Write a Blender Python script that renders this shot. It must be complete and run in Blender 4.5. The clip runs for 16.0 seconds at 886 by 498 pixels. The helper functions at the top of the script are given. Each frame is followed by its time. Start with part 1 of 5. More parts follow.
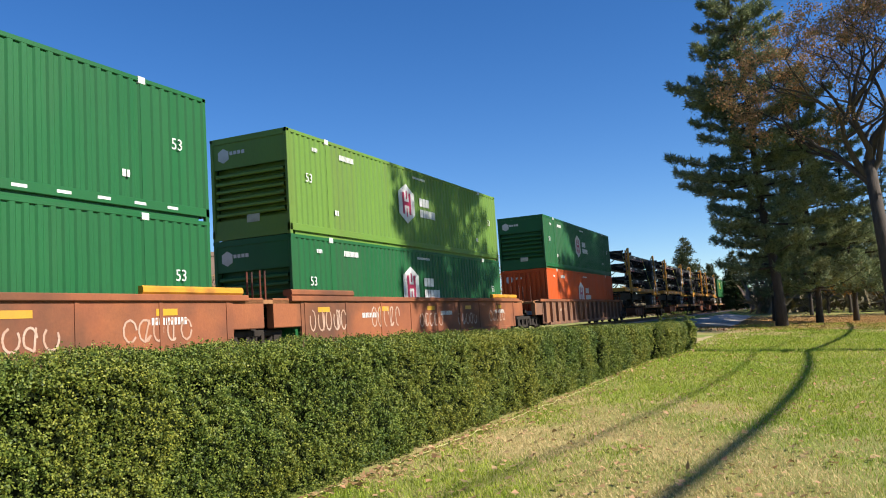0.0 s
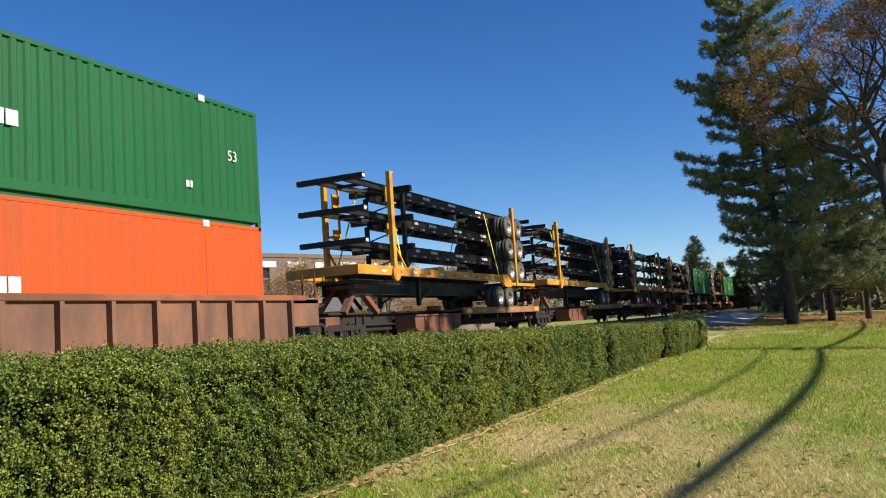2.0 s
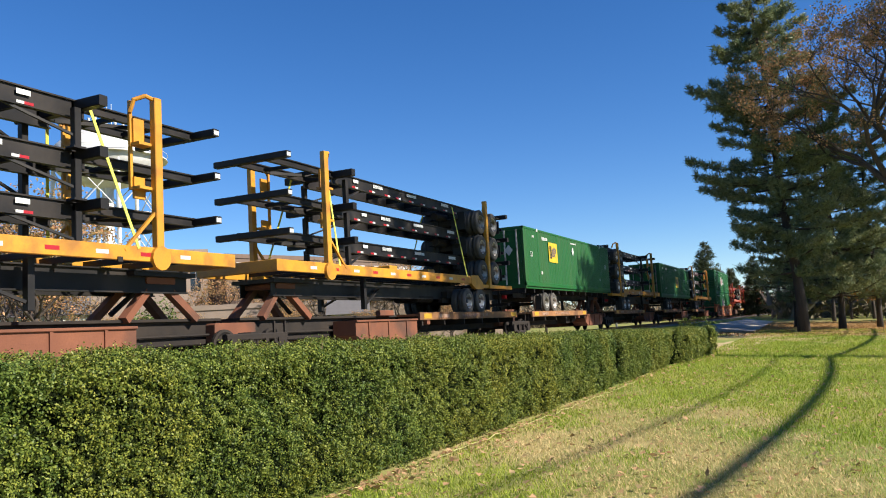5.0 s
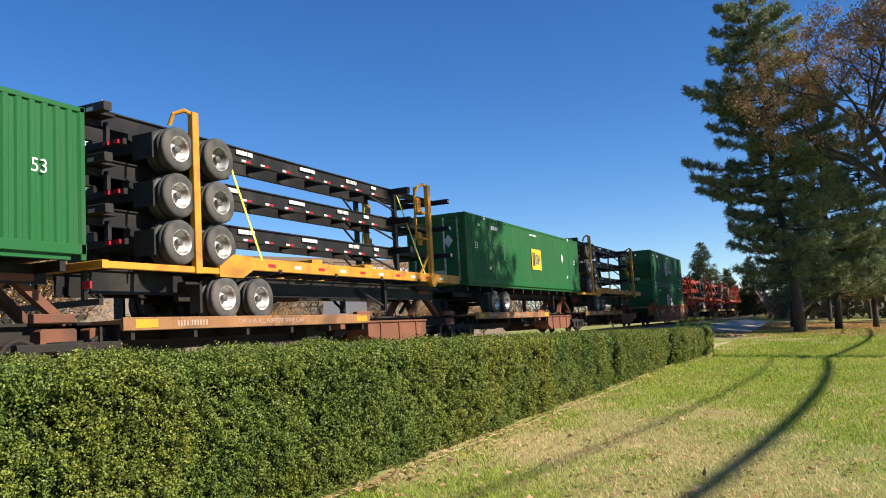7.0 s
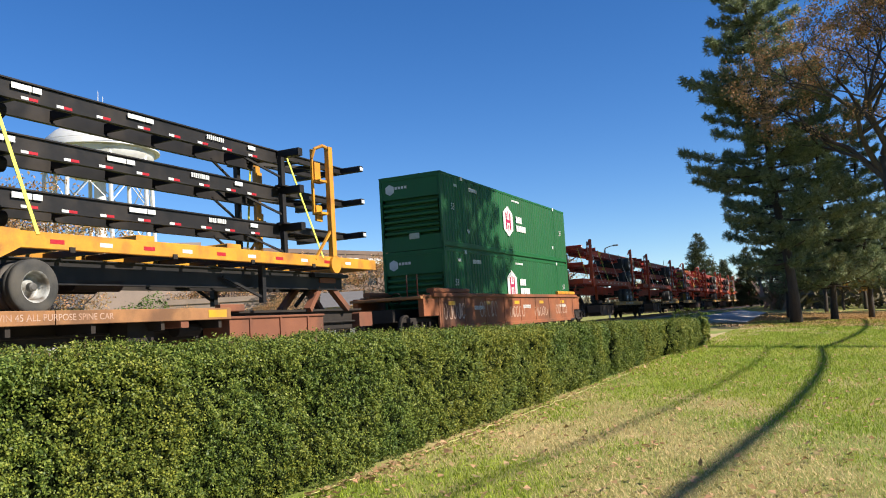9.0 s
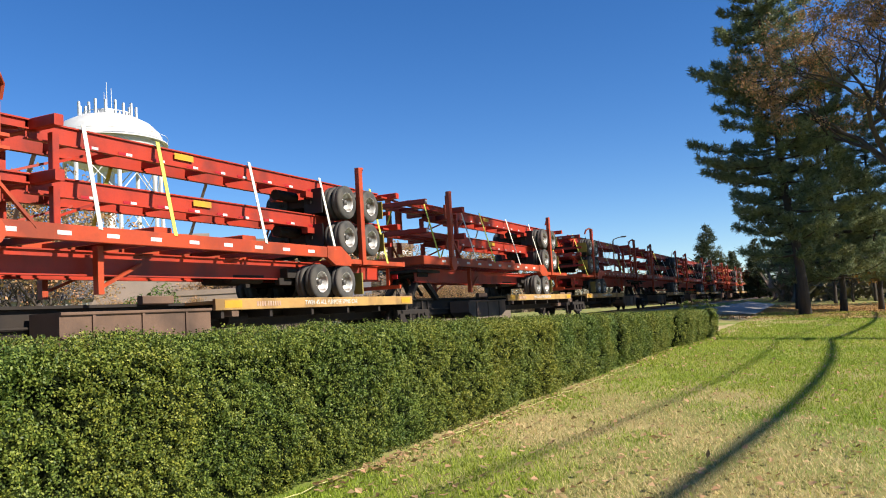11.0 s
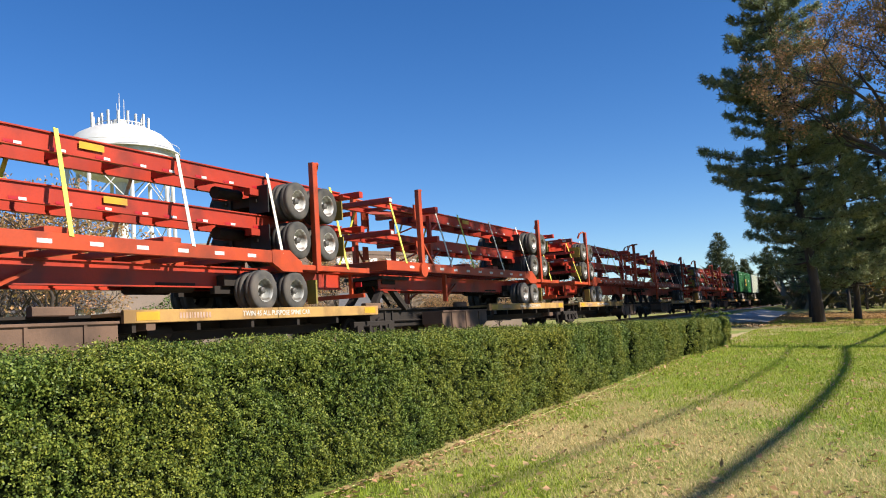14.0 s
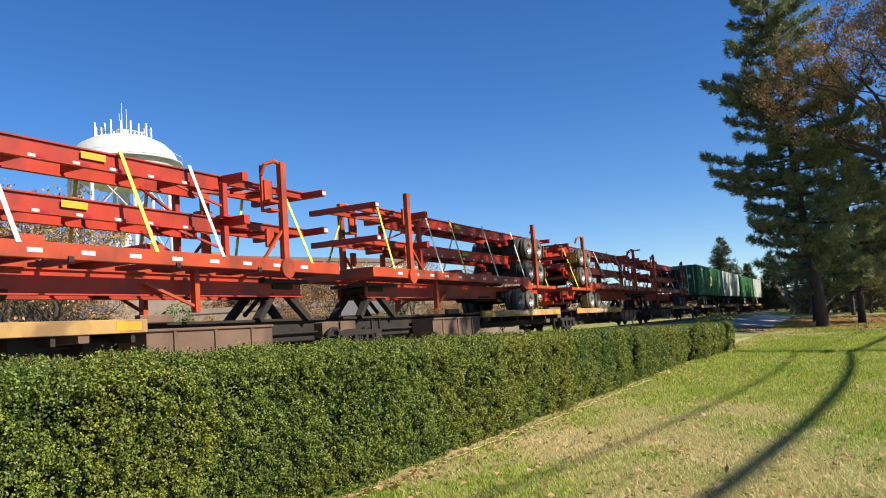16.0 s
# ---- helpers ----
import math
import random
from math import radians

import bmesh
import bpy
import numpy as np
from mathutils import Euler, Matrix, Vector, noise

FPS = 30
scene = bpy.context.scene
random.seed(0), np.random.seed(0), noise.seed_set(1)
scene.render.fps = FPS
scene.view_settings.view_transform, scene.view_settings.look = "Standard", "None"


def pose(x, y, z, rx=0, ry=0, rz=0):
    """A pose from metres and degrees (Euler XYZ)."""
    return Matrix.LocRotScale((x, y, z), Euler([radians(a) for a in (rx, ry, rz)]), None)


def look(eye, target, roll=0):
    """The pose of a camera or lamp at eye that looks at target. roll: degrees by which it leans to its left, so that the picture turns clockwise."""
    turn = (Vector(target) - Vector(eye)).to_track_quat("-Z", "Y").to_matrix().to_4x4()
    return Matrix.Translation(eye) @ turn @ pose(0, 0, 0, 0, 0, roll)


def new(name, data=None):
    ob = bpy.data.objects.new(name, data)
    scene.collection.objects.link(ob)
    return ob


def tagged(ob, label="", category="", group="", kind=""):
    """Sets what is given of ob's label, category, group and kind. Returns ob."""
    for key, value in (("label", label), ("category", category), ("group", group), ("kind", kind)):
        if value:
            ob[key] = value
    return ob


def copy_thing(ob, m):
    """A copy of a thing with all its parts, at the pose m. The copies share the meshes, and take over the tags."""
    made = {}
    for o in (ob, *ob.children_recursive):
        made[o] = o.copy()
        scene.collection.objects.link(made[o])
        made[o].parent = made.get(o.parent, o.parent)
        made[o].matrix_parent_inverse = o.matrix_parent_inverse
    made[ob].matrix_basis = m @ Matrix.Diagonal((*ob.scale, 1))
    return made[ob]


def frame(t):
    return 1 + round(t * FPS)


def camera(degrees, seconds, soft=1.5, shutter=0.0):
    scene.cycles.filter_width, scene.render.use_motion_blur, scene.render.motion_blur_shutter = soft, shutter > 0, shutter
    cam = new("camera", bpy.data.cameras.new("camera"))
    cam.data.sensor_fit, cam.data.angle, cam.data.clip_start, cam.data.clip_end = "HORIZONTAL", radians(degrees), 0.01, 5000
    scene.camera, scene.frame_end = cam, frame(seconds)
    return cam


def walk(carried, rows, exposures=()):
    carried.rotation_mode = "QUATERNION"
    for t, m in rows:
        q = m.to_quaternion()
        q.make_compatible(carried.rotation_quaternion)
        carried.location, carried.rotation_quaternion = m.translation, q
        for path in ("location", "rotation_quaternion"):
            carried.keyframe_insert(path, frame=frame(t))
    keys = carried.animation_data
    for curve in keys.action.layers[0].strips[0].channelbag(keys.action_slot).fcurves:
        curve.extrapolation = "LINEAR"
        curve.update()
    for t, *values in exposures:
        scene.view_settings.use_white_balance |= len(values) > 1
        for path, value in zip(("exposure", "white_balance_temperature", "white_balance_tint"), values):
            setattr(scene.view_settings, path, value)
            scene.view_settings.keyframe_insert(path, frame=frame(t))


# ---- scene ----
EYE = Vector((0.0, 0.0, 1.6))
# seconds, degrees left of the track's direction, degrees upward, lean
PATH = [
    (0.0, 23.70, 5.40, -3.69),
    (0.5, 23.83, 5.29, -3.77),
    (1.0, 23.92, 5.31, -3.90),
    (1.5, 24.15, 5.34, -3.73),
    (2.0, 24.38, 5.39, -3.86),
    (2.5, 24.66, 5.22, -3.83),
    (3.0, 24.75, 5.09, -3.80),
    (3.5, 24.89, 5.23, -3.75),
    (4.0, 25.02, 5.44, -3.48),
    (6.5, 25.02, 5.78, -3.22),
    (7.0, 24.79, 5.76, -3.40),
    (7.5, 24.69, 5.55, -3.39),
    (8.0, 24.73, 5.37, -3.44),
    (8.5, 24.69, 5.26, -3.47),
    (9.0, 24.60, 5.13, -3.52),
    (11.5, 25.28, 4.50, -3.41),
    (12.0, 25.24, 4.75, -3.45),
    (12.5, 25.05, 4.88, -3.72),
    (13.0, 25.14, 4.90, -3.78),
    (13.5, 25.60, 4.99, -3.73),
    (14.0, 25.92, 5.21, -3.57),
    (14.5, 26.19, 5.38, -3.51),
    (15.0, 26.19, 5.57, -3.53),
    (15.5, 26.22, 5.66, -3.58),
    (16.0, 26.07, 5.72, -3.99),
]


def aim(yaw, pitch, roll):
    a, b = radians(yaw), radians(pitch)
    way = Vector((-math.sin(a) * math.cos(b), math.cos(a) * math.cos(b), math.sin(b)))
    return look(EYE, EYE + way, roll)


cam = camera(57.75, 16.0, soft=1.05)
walk(cam, [(t, aim(y, p, r)) for t, y, p, r in PATH], exposures=[(0.0, 1.02), (1.5, 1.0), (2.0, 0.84), (2.5, 1.0), (3.0, 1.04), (9.0, 1.02), (16.0, 0.97)])

# ---- daylight ----
SUN_EL, SUN_AZ = 36.0, 3.0          # elevation; degrees from +x towards +y
TO_SUN = Vector((math.cos(radians(SUN_EL)) * math.cos(radians(SUN_AZ)),
                 math.cos(radians(SUN_EL)) * math.sin(radians(SUN_AZ)), math.sin(radians(SUN_EL))))
world = bpy.data.worlds.new("sky")
scene.world = world
world.use_nodes = True
wn, wl = world.node_tree.nodes, world.node_tree.links
sky = wn.new("ShaderNodeTexSky")
sky.sky_type, sky.sun_disc = "NISHITA", False
sky.sun_elevation, sky.sun_rotation = radians(SUN_EL), radians(90 - SUN_AZ)
sky.altitude, sky.air_density, sky.dust_density, sky.ozone_density = 1500, 1.0, 0.0, 4.0
wn["Background"].inputs["Strength"].default_value = 0.0752
tone = wn.new("ShaderNodeHueSaturation")
tone.inputs["Saturation"].default_value, tone.inputs["Hue"].default_value = 1.25, 0.508
wl.new(sky.outputs[0], tone.inputs["Color"])
wl.new(tone.outputs[0], wn["Background"].inputs["Color"])
sun = new("sun", bpy.data.lights.new("sun", "SUN"))
sun.data.energy, sun.data.angle, sun.data.color = 5.0, radians(0.53), (1.0, 0.93, 0.82)
sun.matrix_world = look(TO_SUN * 50, (0, 0, 0))


# ---- materials ----
ALBEDO = 0.8                 # scales every base colour below, so shade comes out deeper under the raised exposure


def material(name, colour, rough=0.6, metal=0.0, other=None, scale=3.0, amount=0.6, grain=40.0, bump=0.0,
             stretch=(1, 1, 1), dirt=None, dirt_scale=1.2, dirt_amount=0.0, per_object=0.0, per_island=0.0, spec=0.5, soft_light=0.0):
    colour, other, dirt = [c and tuple(ALBEDO * v for v in c) for c in (colour, other, dirt)]
    m = bpy.data.materials.new(name)
    m.use_nodes = True
    n, l = m.node_tree.nodes, m.node_tree.links
    b = n["Principled BSDF"]
    b.inputs["Metallic"].default_value = metal
    b.inputs["Specular IOR Level"].default_value = spec
    co = n.new("ShaderNodeTexCoord")
    mp = n.new("ShaderNodeMapping")
    mp.inputs["Scale"].default_value = stretch
    l.new(co.outputs["Object"], mp.inputs[0])

    def noise_at(s, detail=4.0):
        t = n.new("ShaderNodeTexNoise")
        t.inputs["Scale"].default_value, t.inputs["Detail"].default_value = s, detail
        l.new(mp.outputs[0], t.inputs["Vector"])
        return t.outputs["Fac"]

    def ramp(sock, lo, hi):
        r = n.new("ShaderNodeMapRange")
        r.inputs["From Min"].default_value, r.inputs["From Max"].default_value = lo, hi
        l.new(sock, r.inputs["Value"])
        return r.outputs[0]

    def mix(fac, a, c, factor=1.0):
        x = n.new("ShaderNodeMix")
        x.data_type = "RGBA"
        if factor != 1.0:
            k = n.new("ShaderNodeMath")
            k.operation = "MULTIPLY"
            k.inputs[1].default_value = factor
            l.new(fac, k.inputs[0])
            fac = k.outputs[0]
        l.new(fac, x.inputs["Factor"])
        for s, v in ((x.inputs["A"], a), (x.inputs["B"], c)):
            if isinstance(v, tuple):
                s.default_value = (*v, 1)
            else:
                l.new(v, s)
        return x.outputs["Result"]

    other = other or tuple(0.72 * c for c in colour)
    c = mix(ramp(noise_at(scale), 0.35, 0.68), colour, other, amount)
    c = mix(ramp(noise_at(grain, 2.0), 0.35, 0.7), c, tuple(0.8 * v for v in other), 0.35)
    if dirt:
        c = mix(ramp(noise_at(dirt_scale, 6.0), 0.48, 0.66), c, dirt, dirt_amount)
    for amt, kind in ((per_object, "object"), (per_island, "island")):
        if amt:
            src = n.new("ShaderNodeObjectInfo" if kind == "object" else "ShaderNodeNewGeometry")
            sock = src.outputs["Random" if kind == "object" else "Random Per Island"]
            hs = n.new("ShaderNodeHueSaturation")
            l.new(c, hs.inputs["Color"])
            r = n.new("ShaderNodeMapRange")
            r.inputs["To Min"].default_value, r.inputs["To Max"].default_value = 1 - amt, 1 + amt
            l.new(sock, r.inputs["Value"])
            l.new(r.outputs[0], hs.inputs["Value"])
            r2 = n.new("ShaderNodeMapRange")
            r2.inputs["To Min"].default_value, r2.inputs["To Max"].default_value = 0.5 + 0.05 * amt, 0.5 - 0.05 * amt
            l.new(sock, r2.inputs["Value"])
            l.new(r2.outputs[0], hs.inputs["Hue"])
            c = hs.outputs[0]
    l.new(c, b.inputs["Base Color"])
    rr = n.new("ShaderNodeMapRange")
    rr.inputs["To Min"].default_value, rr.inputs["To Max"].default_value = max(0.05, rough - 0.12), min(1.0, rough + 0.12)
    l.new(noise_at(scale * 2.3), rr.inputs["Value"])
    l.new(rr.outputs[0], b.inputs["Roughness"])
    if bump:
        bp = n.new("ShaderNodeBump")
        bp.inputs["Strength"].default_value, bp.inputs["Distance"].default_value = bump, 0.02
        l.new(noise_at(grain), bp.inputs["Height"])
        l.new(bp.outputs[0], b.inputs["Normal"])
    if soft_light:
        tr = n.new("ShaderNodeBsdfTranslucent")
        l.new(c, tr.inputs["Color"])
        ms = n.new("ShaderNodeMixShader")
        ms.inputs[0].default_value = soft_light
        l.new(b.outputs[0], ms.inputs[1])
        l.new(tr.outputs[0], ms.inputs[2])
        l.new(ms.outputs[0], n["Material Output"].inputs["Surface"])
    return m


STREAK = (1, 1, 0.18)
GRIME = (0.06, 0.05, 0.04)
M = dict(
    green=material("container green paint", (0.012, 0.115, 0.032), 0.5, other=(0.01, 0.093, 0.027), scale=0.8, amount=0.7, stretch=STREAK, dirt=(0.03, 0.07, 0.03), dirt_amount=0.25, bump=0.05, spec=0.3),
    emp_green=material("trailer container green paint", (0.012, 0.12, 0.026), 0.5, other=(0.014, 0.1, 0.026), scale=0.7, amount=0.7, stretch=STREAK, dirt=(0.05, 0.1, 0.035), dirt_amount=0.35, bump=0.05, spec=0.3),
    lime=material("faded lime green paint", (0.132, 0.25, 0.036), 0.5, other=(0.11, 0.212, 0.036), scale=0.8, amount=0.7, stretch=STREAK, dirt=(0.12, 0.15, 0.04), dirt_amount=0.35, bump=0.05, spec=0.3),
    orange=material("orange red paint", (0.56, 0.08, 0.012), 0.6, other=(0.48, 0.08, 0.018), scale=0.8, amount=0.7, stretch=STREAK, dirt=(0.3, 0.08, 0.03), dirt_amount=0.45, bump=0.05, spec=0.22),
    pale=material("pale grey container paint", (0.5, 0.53, 0.42), 0.5, stretch=STREAK, dirt=GRIME, dirt_amount=0.25),
    rust_well=material("weathered orange well car paint", (0.32, 0.11, 0.045), 0.8, other=(0.24, 0.08, 0.04), scale=1.1, amount=0.9, dirt=(0.08, 0.045, 0.03), dirt_scale=0.4, dirt_amount=0.85, bump=0.25, grain=18, spec=0.25),
    spray=material("faded cream spray paint", (0.5, 0.36, 0.28), 0.8, other=(0.38, 0.2, 0.12), scale=2.5, amount=0.9),
    brown_well=material("brown rusted well car paint", (0.22, 0.1, 0.055), 0.85, other=(0.12, 0.06, 0.038), scale=1.6, amount=1.0, stretch=(1, 1, 0.35), dirt=(0.3, 0.12, 0.045), dirt_scale=1.3, dirt_amount=0.75, bump=0.25, grain=18),
    spine_red=material("oxide red spine car paint", (0.16, 0.042, 0.022), 0.8, other=(0.1, 0.035, 0.024), scale=1.2, amount=0.9, dirt=(0.04, 0.03, 0.025), dirt_amount=0.7, bump=0.2, spec=0.25),
    spine_brown=material("grey brown spine car paint", (0.2, 0.12, 0.08), 0.8, other=(0.13, 0.08, 0.055), scale=0.9, amount=0.9, dirt=(0.05, 0.036, 0.028), dirt_scale=0.7, dirt_amount=0.7, bump=0.2, spec=0.25),
    spine_rust=material("faded rust orange spine car paint", (0.25, 0.095, 0.05), 0.8, other=(0.17, 0.065, 0.038), scale=0.9, amount=0.9, dirt=(0.07, 0.045, 0.035), dirt_scale=0.7, dirt_amount=0.8, bump=0.2, spec=0.25),
    deck_yellow=material("ochre platform rail paint", (0.5, 0.31, 0.1), 0.75, other=(0.4, 0.22, 0.08), scale=1.5, amount=0.9, dirt=(0.1, 0.06, 0.035), dirt_amount=0.6, spec=0.25),
    spine_tan=material("rusty tan platform paint", (0.38, 0.185, 0.075), 0.75, other=(0.26, 0.12, 0.055), scale=1.5, amount=0.9, dirt=(0.08, 0.045, 0.03), dirt_amount=0.6, spec=0.25),
    spine_dark=material("sooty steel underframe", (0.022, 0.018, 0.016), 0.85, other=(0.04, 0.03, 0.023), scale=2.0, amount=0.8, bump=0.2, spec=0.25),
    black=material("black chassis paint", (0.012, 0.012, 0.013), 0.5, other=(0.024, 0.021, 0.02), scale=1.5, amount=0.8, dirt=(0.07, 0.056, 0.045), dirt_amount=0.4, spec=0.22),
    yellow=material("orange yellow trailer paint", (0.66, 0.31, 0.02), 0.5, other=(0.56, 0.24, 0.02), scale=1.2, amount=0.8, dirt=(0.2, 0.075, 0.025), dirt_scale=1.6, dirt_amount=0.6, grain=25),
    red=material("red orange chassis paint", (0.47, 0.038, 0.012), 0.5, other=(0.34, 0.03, 0.014), scale=1.0, amount=0.9, dirt=(0.12, 0.025, 0.018), dirt_amount=0.6, grain=25, spec=0.4),
    red_deck=material("faded orange deck trailer paint", (0.52, 0.07, 0.017), 0.5, other=(0.38, 0.05, 0.017), scale=1.0, amount=0.9, dirt=(0.13, 0.035, 0.018), dirt_amount=0.6, grain=25, spec=0.4),
    rubber=material("worn tyre rubber", (0.034, 0.033, 0.032), 0.9, other=(0.085, 0.078, 0.07), scale=4, amount=0.8, dirt=(0.14, 0.115, 0.09), dirt_amount=0.55, per_object=0.25, bump=0.2),
    rim=material("white wheel paint", (0.66, 0.64, 0.6), 0.5, other=(0.357, 0.340, 0.315), scale=5, amount=0.8, dirt=(0.12, 0.07, 0.04), dirt_scale=4, dirt_amount=0.85, per_object=0.45),
    hub=material("dark greased hub", (0.1, 0.09, 0.08), 0.6),
    white=material("white marking paint", (0.675, 0.684, 0.666), 0.5, other=(0.558, 0.567, 0.540), dirt=(0.360, 0.378, 0.342), dirt_amount=0.3),
    magenta=material("magenta logo paint", (0.42, 0.012, 0.07), 0.5),
    navy=material("navy logo paint", (0.02, 0.03, 0.14), 0.5),
    logo_yellow=material("yellow logo panel", (0.75, 0.5, 0.03), 0.5),
    tape_red=material("red reflective tape", (0.45, 0.012, 0.02), 0.4),
    tape_yellow=material("yellow safety paint", (0.68, 0.37, 0.02), 0.5, dirt=(0.3, 0.16, 0.04), dirt_amount=0.5),
    strap=material("yellow webbing strap", (0.75, 0.72, 0.1), 0.7),
    strap_white=material("white webbing strap", (0.75, 0.72, 0.6), 0.7),
    flap=material("dirty ochre mud guard", (0.32, 0.24, 0.04), 0.7, dirt=GRIME, dirt_amount=0.4),
    dark_void=material("dark seal", (0.01, 0.01, 0.01), 0.7),
)


# ---- mesh helpers ----
class Shape:
    """Vertices and faces of one part, gathered piece by piece."""

    def __init__(self):
        self.v, self.f = [], []

    def add(self, verts, faces):
        k = len(self.v)
        self.v += [tuple(p) for p in verts]
        self.f += [tuple(i + k for i in q) for q in faces]
        return self

    def box(self, x0, x1, y0, y1, z0, z1, b=0.0):
        if b <= 0:
            p = [(x, y, z) for z in (z0, z1) for y in (y0, y1) for x in (x0, x1)]
            return self.add(p, [(0, 2, 3, 1), (4, 5, 7, 6), (0, 1, 5, 4), (2, 6, 7, 3), (0, 4, 6, 2), (1, 3, 7, 5)])
        # chamfered on the long way's four edges
        dims = (x1 - x0, y1 - y0, z1 - z0)
        a = dims.index(max(dims))
        lo, hi = (x0, y0, z0), (x1, y1, z1)
        i, j = [k for k in range(3) if k != a]
        ring = [(lo[i] + b, lo[j]), (hi[i] - b, lo[j]), (hi[i], lo[j] + b), (hi[i], hi[j] - b), (hi[i] - b, hi[j]), (lo[i] + b, hi[j]), (lo[i], hi[j] - b), (lo[i], lo[j] + b)]
        pts = []
        for e in (lo[a], hi[a]):
            for u, w in ring:
                q = [0, 0, 0]
                q[a], q[i], q[j] = e, u, w
                pts.append(q)
        return self.add(pts, [(k, (k + 1) % 8, 8 + (k + 1) % 8, 8 + k) for k in range(8)] + [tuple(range(7, -1, -1)), tuple(range(8, 16))])

    def bar(self, p, q, w, h):
        """A straight bar of w by h from p to q."""
        p, q = Vector(p), Vector(q)
        d = (q - p).normalized()
        up = Vector((0, 0, 1)) if abs(d.z) < 0.9 else Vector((0, 1, 0))
        s = d.cross(up).normalized() * (w / 2)
        u = s.cross(d).normalized() * (h / 2)
        pts = [e + a * s + c * u for e in (p, q) for a, c in ((-1, -1), (1, -1), (1, 1), (-1, 1))]
        return self.add(pts, [(0, 1, 2, 3), (7, 6, 5, 4), (0, 4, 5, 1), (1, 5, 6, 2), (2, 6, 7, 3), (3, 7, 4, 0)])

    def tube(self, points, radii, n=8, caps=True):
        rings = []
        side = None
        for k, p in enumerate(points):
            p = Vector(p)
            d = (Vector(points[min(k + 1, len(points) - 1)]) - Vector(points[max(k - 1, 0)])).normalized()
            if side is None:
                side = d.orthogonal().normalized()
            side = (side - d * side.dot(d)).normalized()
            u = d.cross(side)
            rings.append([p + radii[k] * (math.cos(2 * math.pi * i / n) * side + math.sin(2 * math.pi * i / n) * u) for i in range(n)])
        verts = [v for r in rings for v in r]
        faces = [(k * n + i, k * n + (i + 1) % n, (k + 1) * n + (i + 1) % n, (k + 1) * n + i) for k in range(len(rings) - 1) for i in range(n)]
        if caps:
            faces += [tuple(range(n - 1, -1, -1)), tuple(range((len(rings) - 1) * n, len(rings) * n))]
        return self.add(verts, faces)

    def lathe_x(self, profile, n=24):
        """Turns (x, radius) pairs round the x axis."""
        verts = [(x, r * math.cos(2 * math.pi * i / n), r * math.sin(2 * math.pi * i / n)) for x, r in profile for i in range(n)]
        faces = [(k * n + i, k * n + (i + 1) % n, (k + 1) * n + (i + 1) % n, (k + 1) * n + i) for k in range(len(profile) - 1) for i in range(n)]
        return self.add(verts, faces)

    def lathe_z(self, profile, n=32):
        verts = [(r * math.cos(2 * math.pi * i / n), r * math.sin(2 * math.pi * i / n), z) for z, r in profile for i in range(n)]
        faces = [(k * n + i, k * n + (i + 1) % n, (k + 1) * n + (i + 1) % n, (k + 1) * n + i) for k in range(len(profile) - 1) for i in range(n)]
        return self.add(verts, faces)

    def mesh(self, name, mat, smooth=False):
        me = bpy.data.meshes.new(name)
        me.from_pydata(self.v, [], self.f)
        me.materials.append(mat)
        me.update()
        if smooth:
            me.shade_smooth()
        return me


def part(name, shape, mat, parent, label="", at=None, smooth=False):
    ob = new(name, shape if isinstance(shape, bpy.types.Mesh) else shape.mesh(name, mat, smooth))
    ob.parent = parent
    if at is not None:
        ob.matrix_basis = at
    if label:
        tagged(ob, label)
    if name in ("marking", "stencil", "graffiti", "bough_frame"):
        tagged(ob, kind="stuff")
    return ob


def thing(name, label, category, group="", kind="", at=None):
    ob = new(name)
    ob.empty_display_size = 0.2
    if at is not None:
        ob.matrix_basis = at
    return tagged(ob, label, category, group, kind)


def solid(name, shape, mat, label, category, kind="", group="", at=None, smooth=False):
    ob = new(name, shape.mesh(name, mat, smooth))
    if at is not None:
        ob.matrix_basis = at
    return tagged(ob, label, category, group, kind)


def lettering(text, size, mat):
    """The built-in font as a mesh in the x-y plane."""
    cu = bpy.data.curves.new("text", "FONT")
    cu.body, cu.size, cu.align_x, cu.align_y, cu.extrude = text, size, "CENTER", "CENTER", 0.002
    tmp = new("text", cu)
    me = bpy.data.meshes.new_from_object(tmp.evaluated_get(bpy.context.evaluated_depsgraph_get()))
    bpy.data.objects.remove(tmp)
    bpy.data.curves.remove(cu)
    me.materials.clear()
    me.materials.append(mat)
    return me


# ---- ground ----
def ground_z(x, y):
    """The lawn falls gently to +x; the line stands on a low bank."""
    lawn = -0.045 * max(-9.0, min(9.0, x))
    u = max(0.0, min(1.0, (-7.0 - x) / 2.6))
    bank = 0.5 * u * u * (3 - 2 * u)
    if x < -17:
        w = max(0.0, min(1.0, (-17.0 - x) / 5.0))
        bank -= 0.55 * w * w * (3 - 2 * w)
    return lawn + bank * 0.9


def grid_sheet(xs, ys, f):
    s = Shape()
    s.v = [(x, y, f(x, y)) for y in ys for x in xs]
    n = len(xs)
    s.f = [(j * n + i, j * n + i + 1, (j + 1) * n + i + 1, (j + 1) * n + i) for j in range(len(ys) - 1) for i in range(n - 1)]
    return s


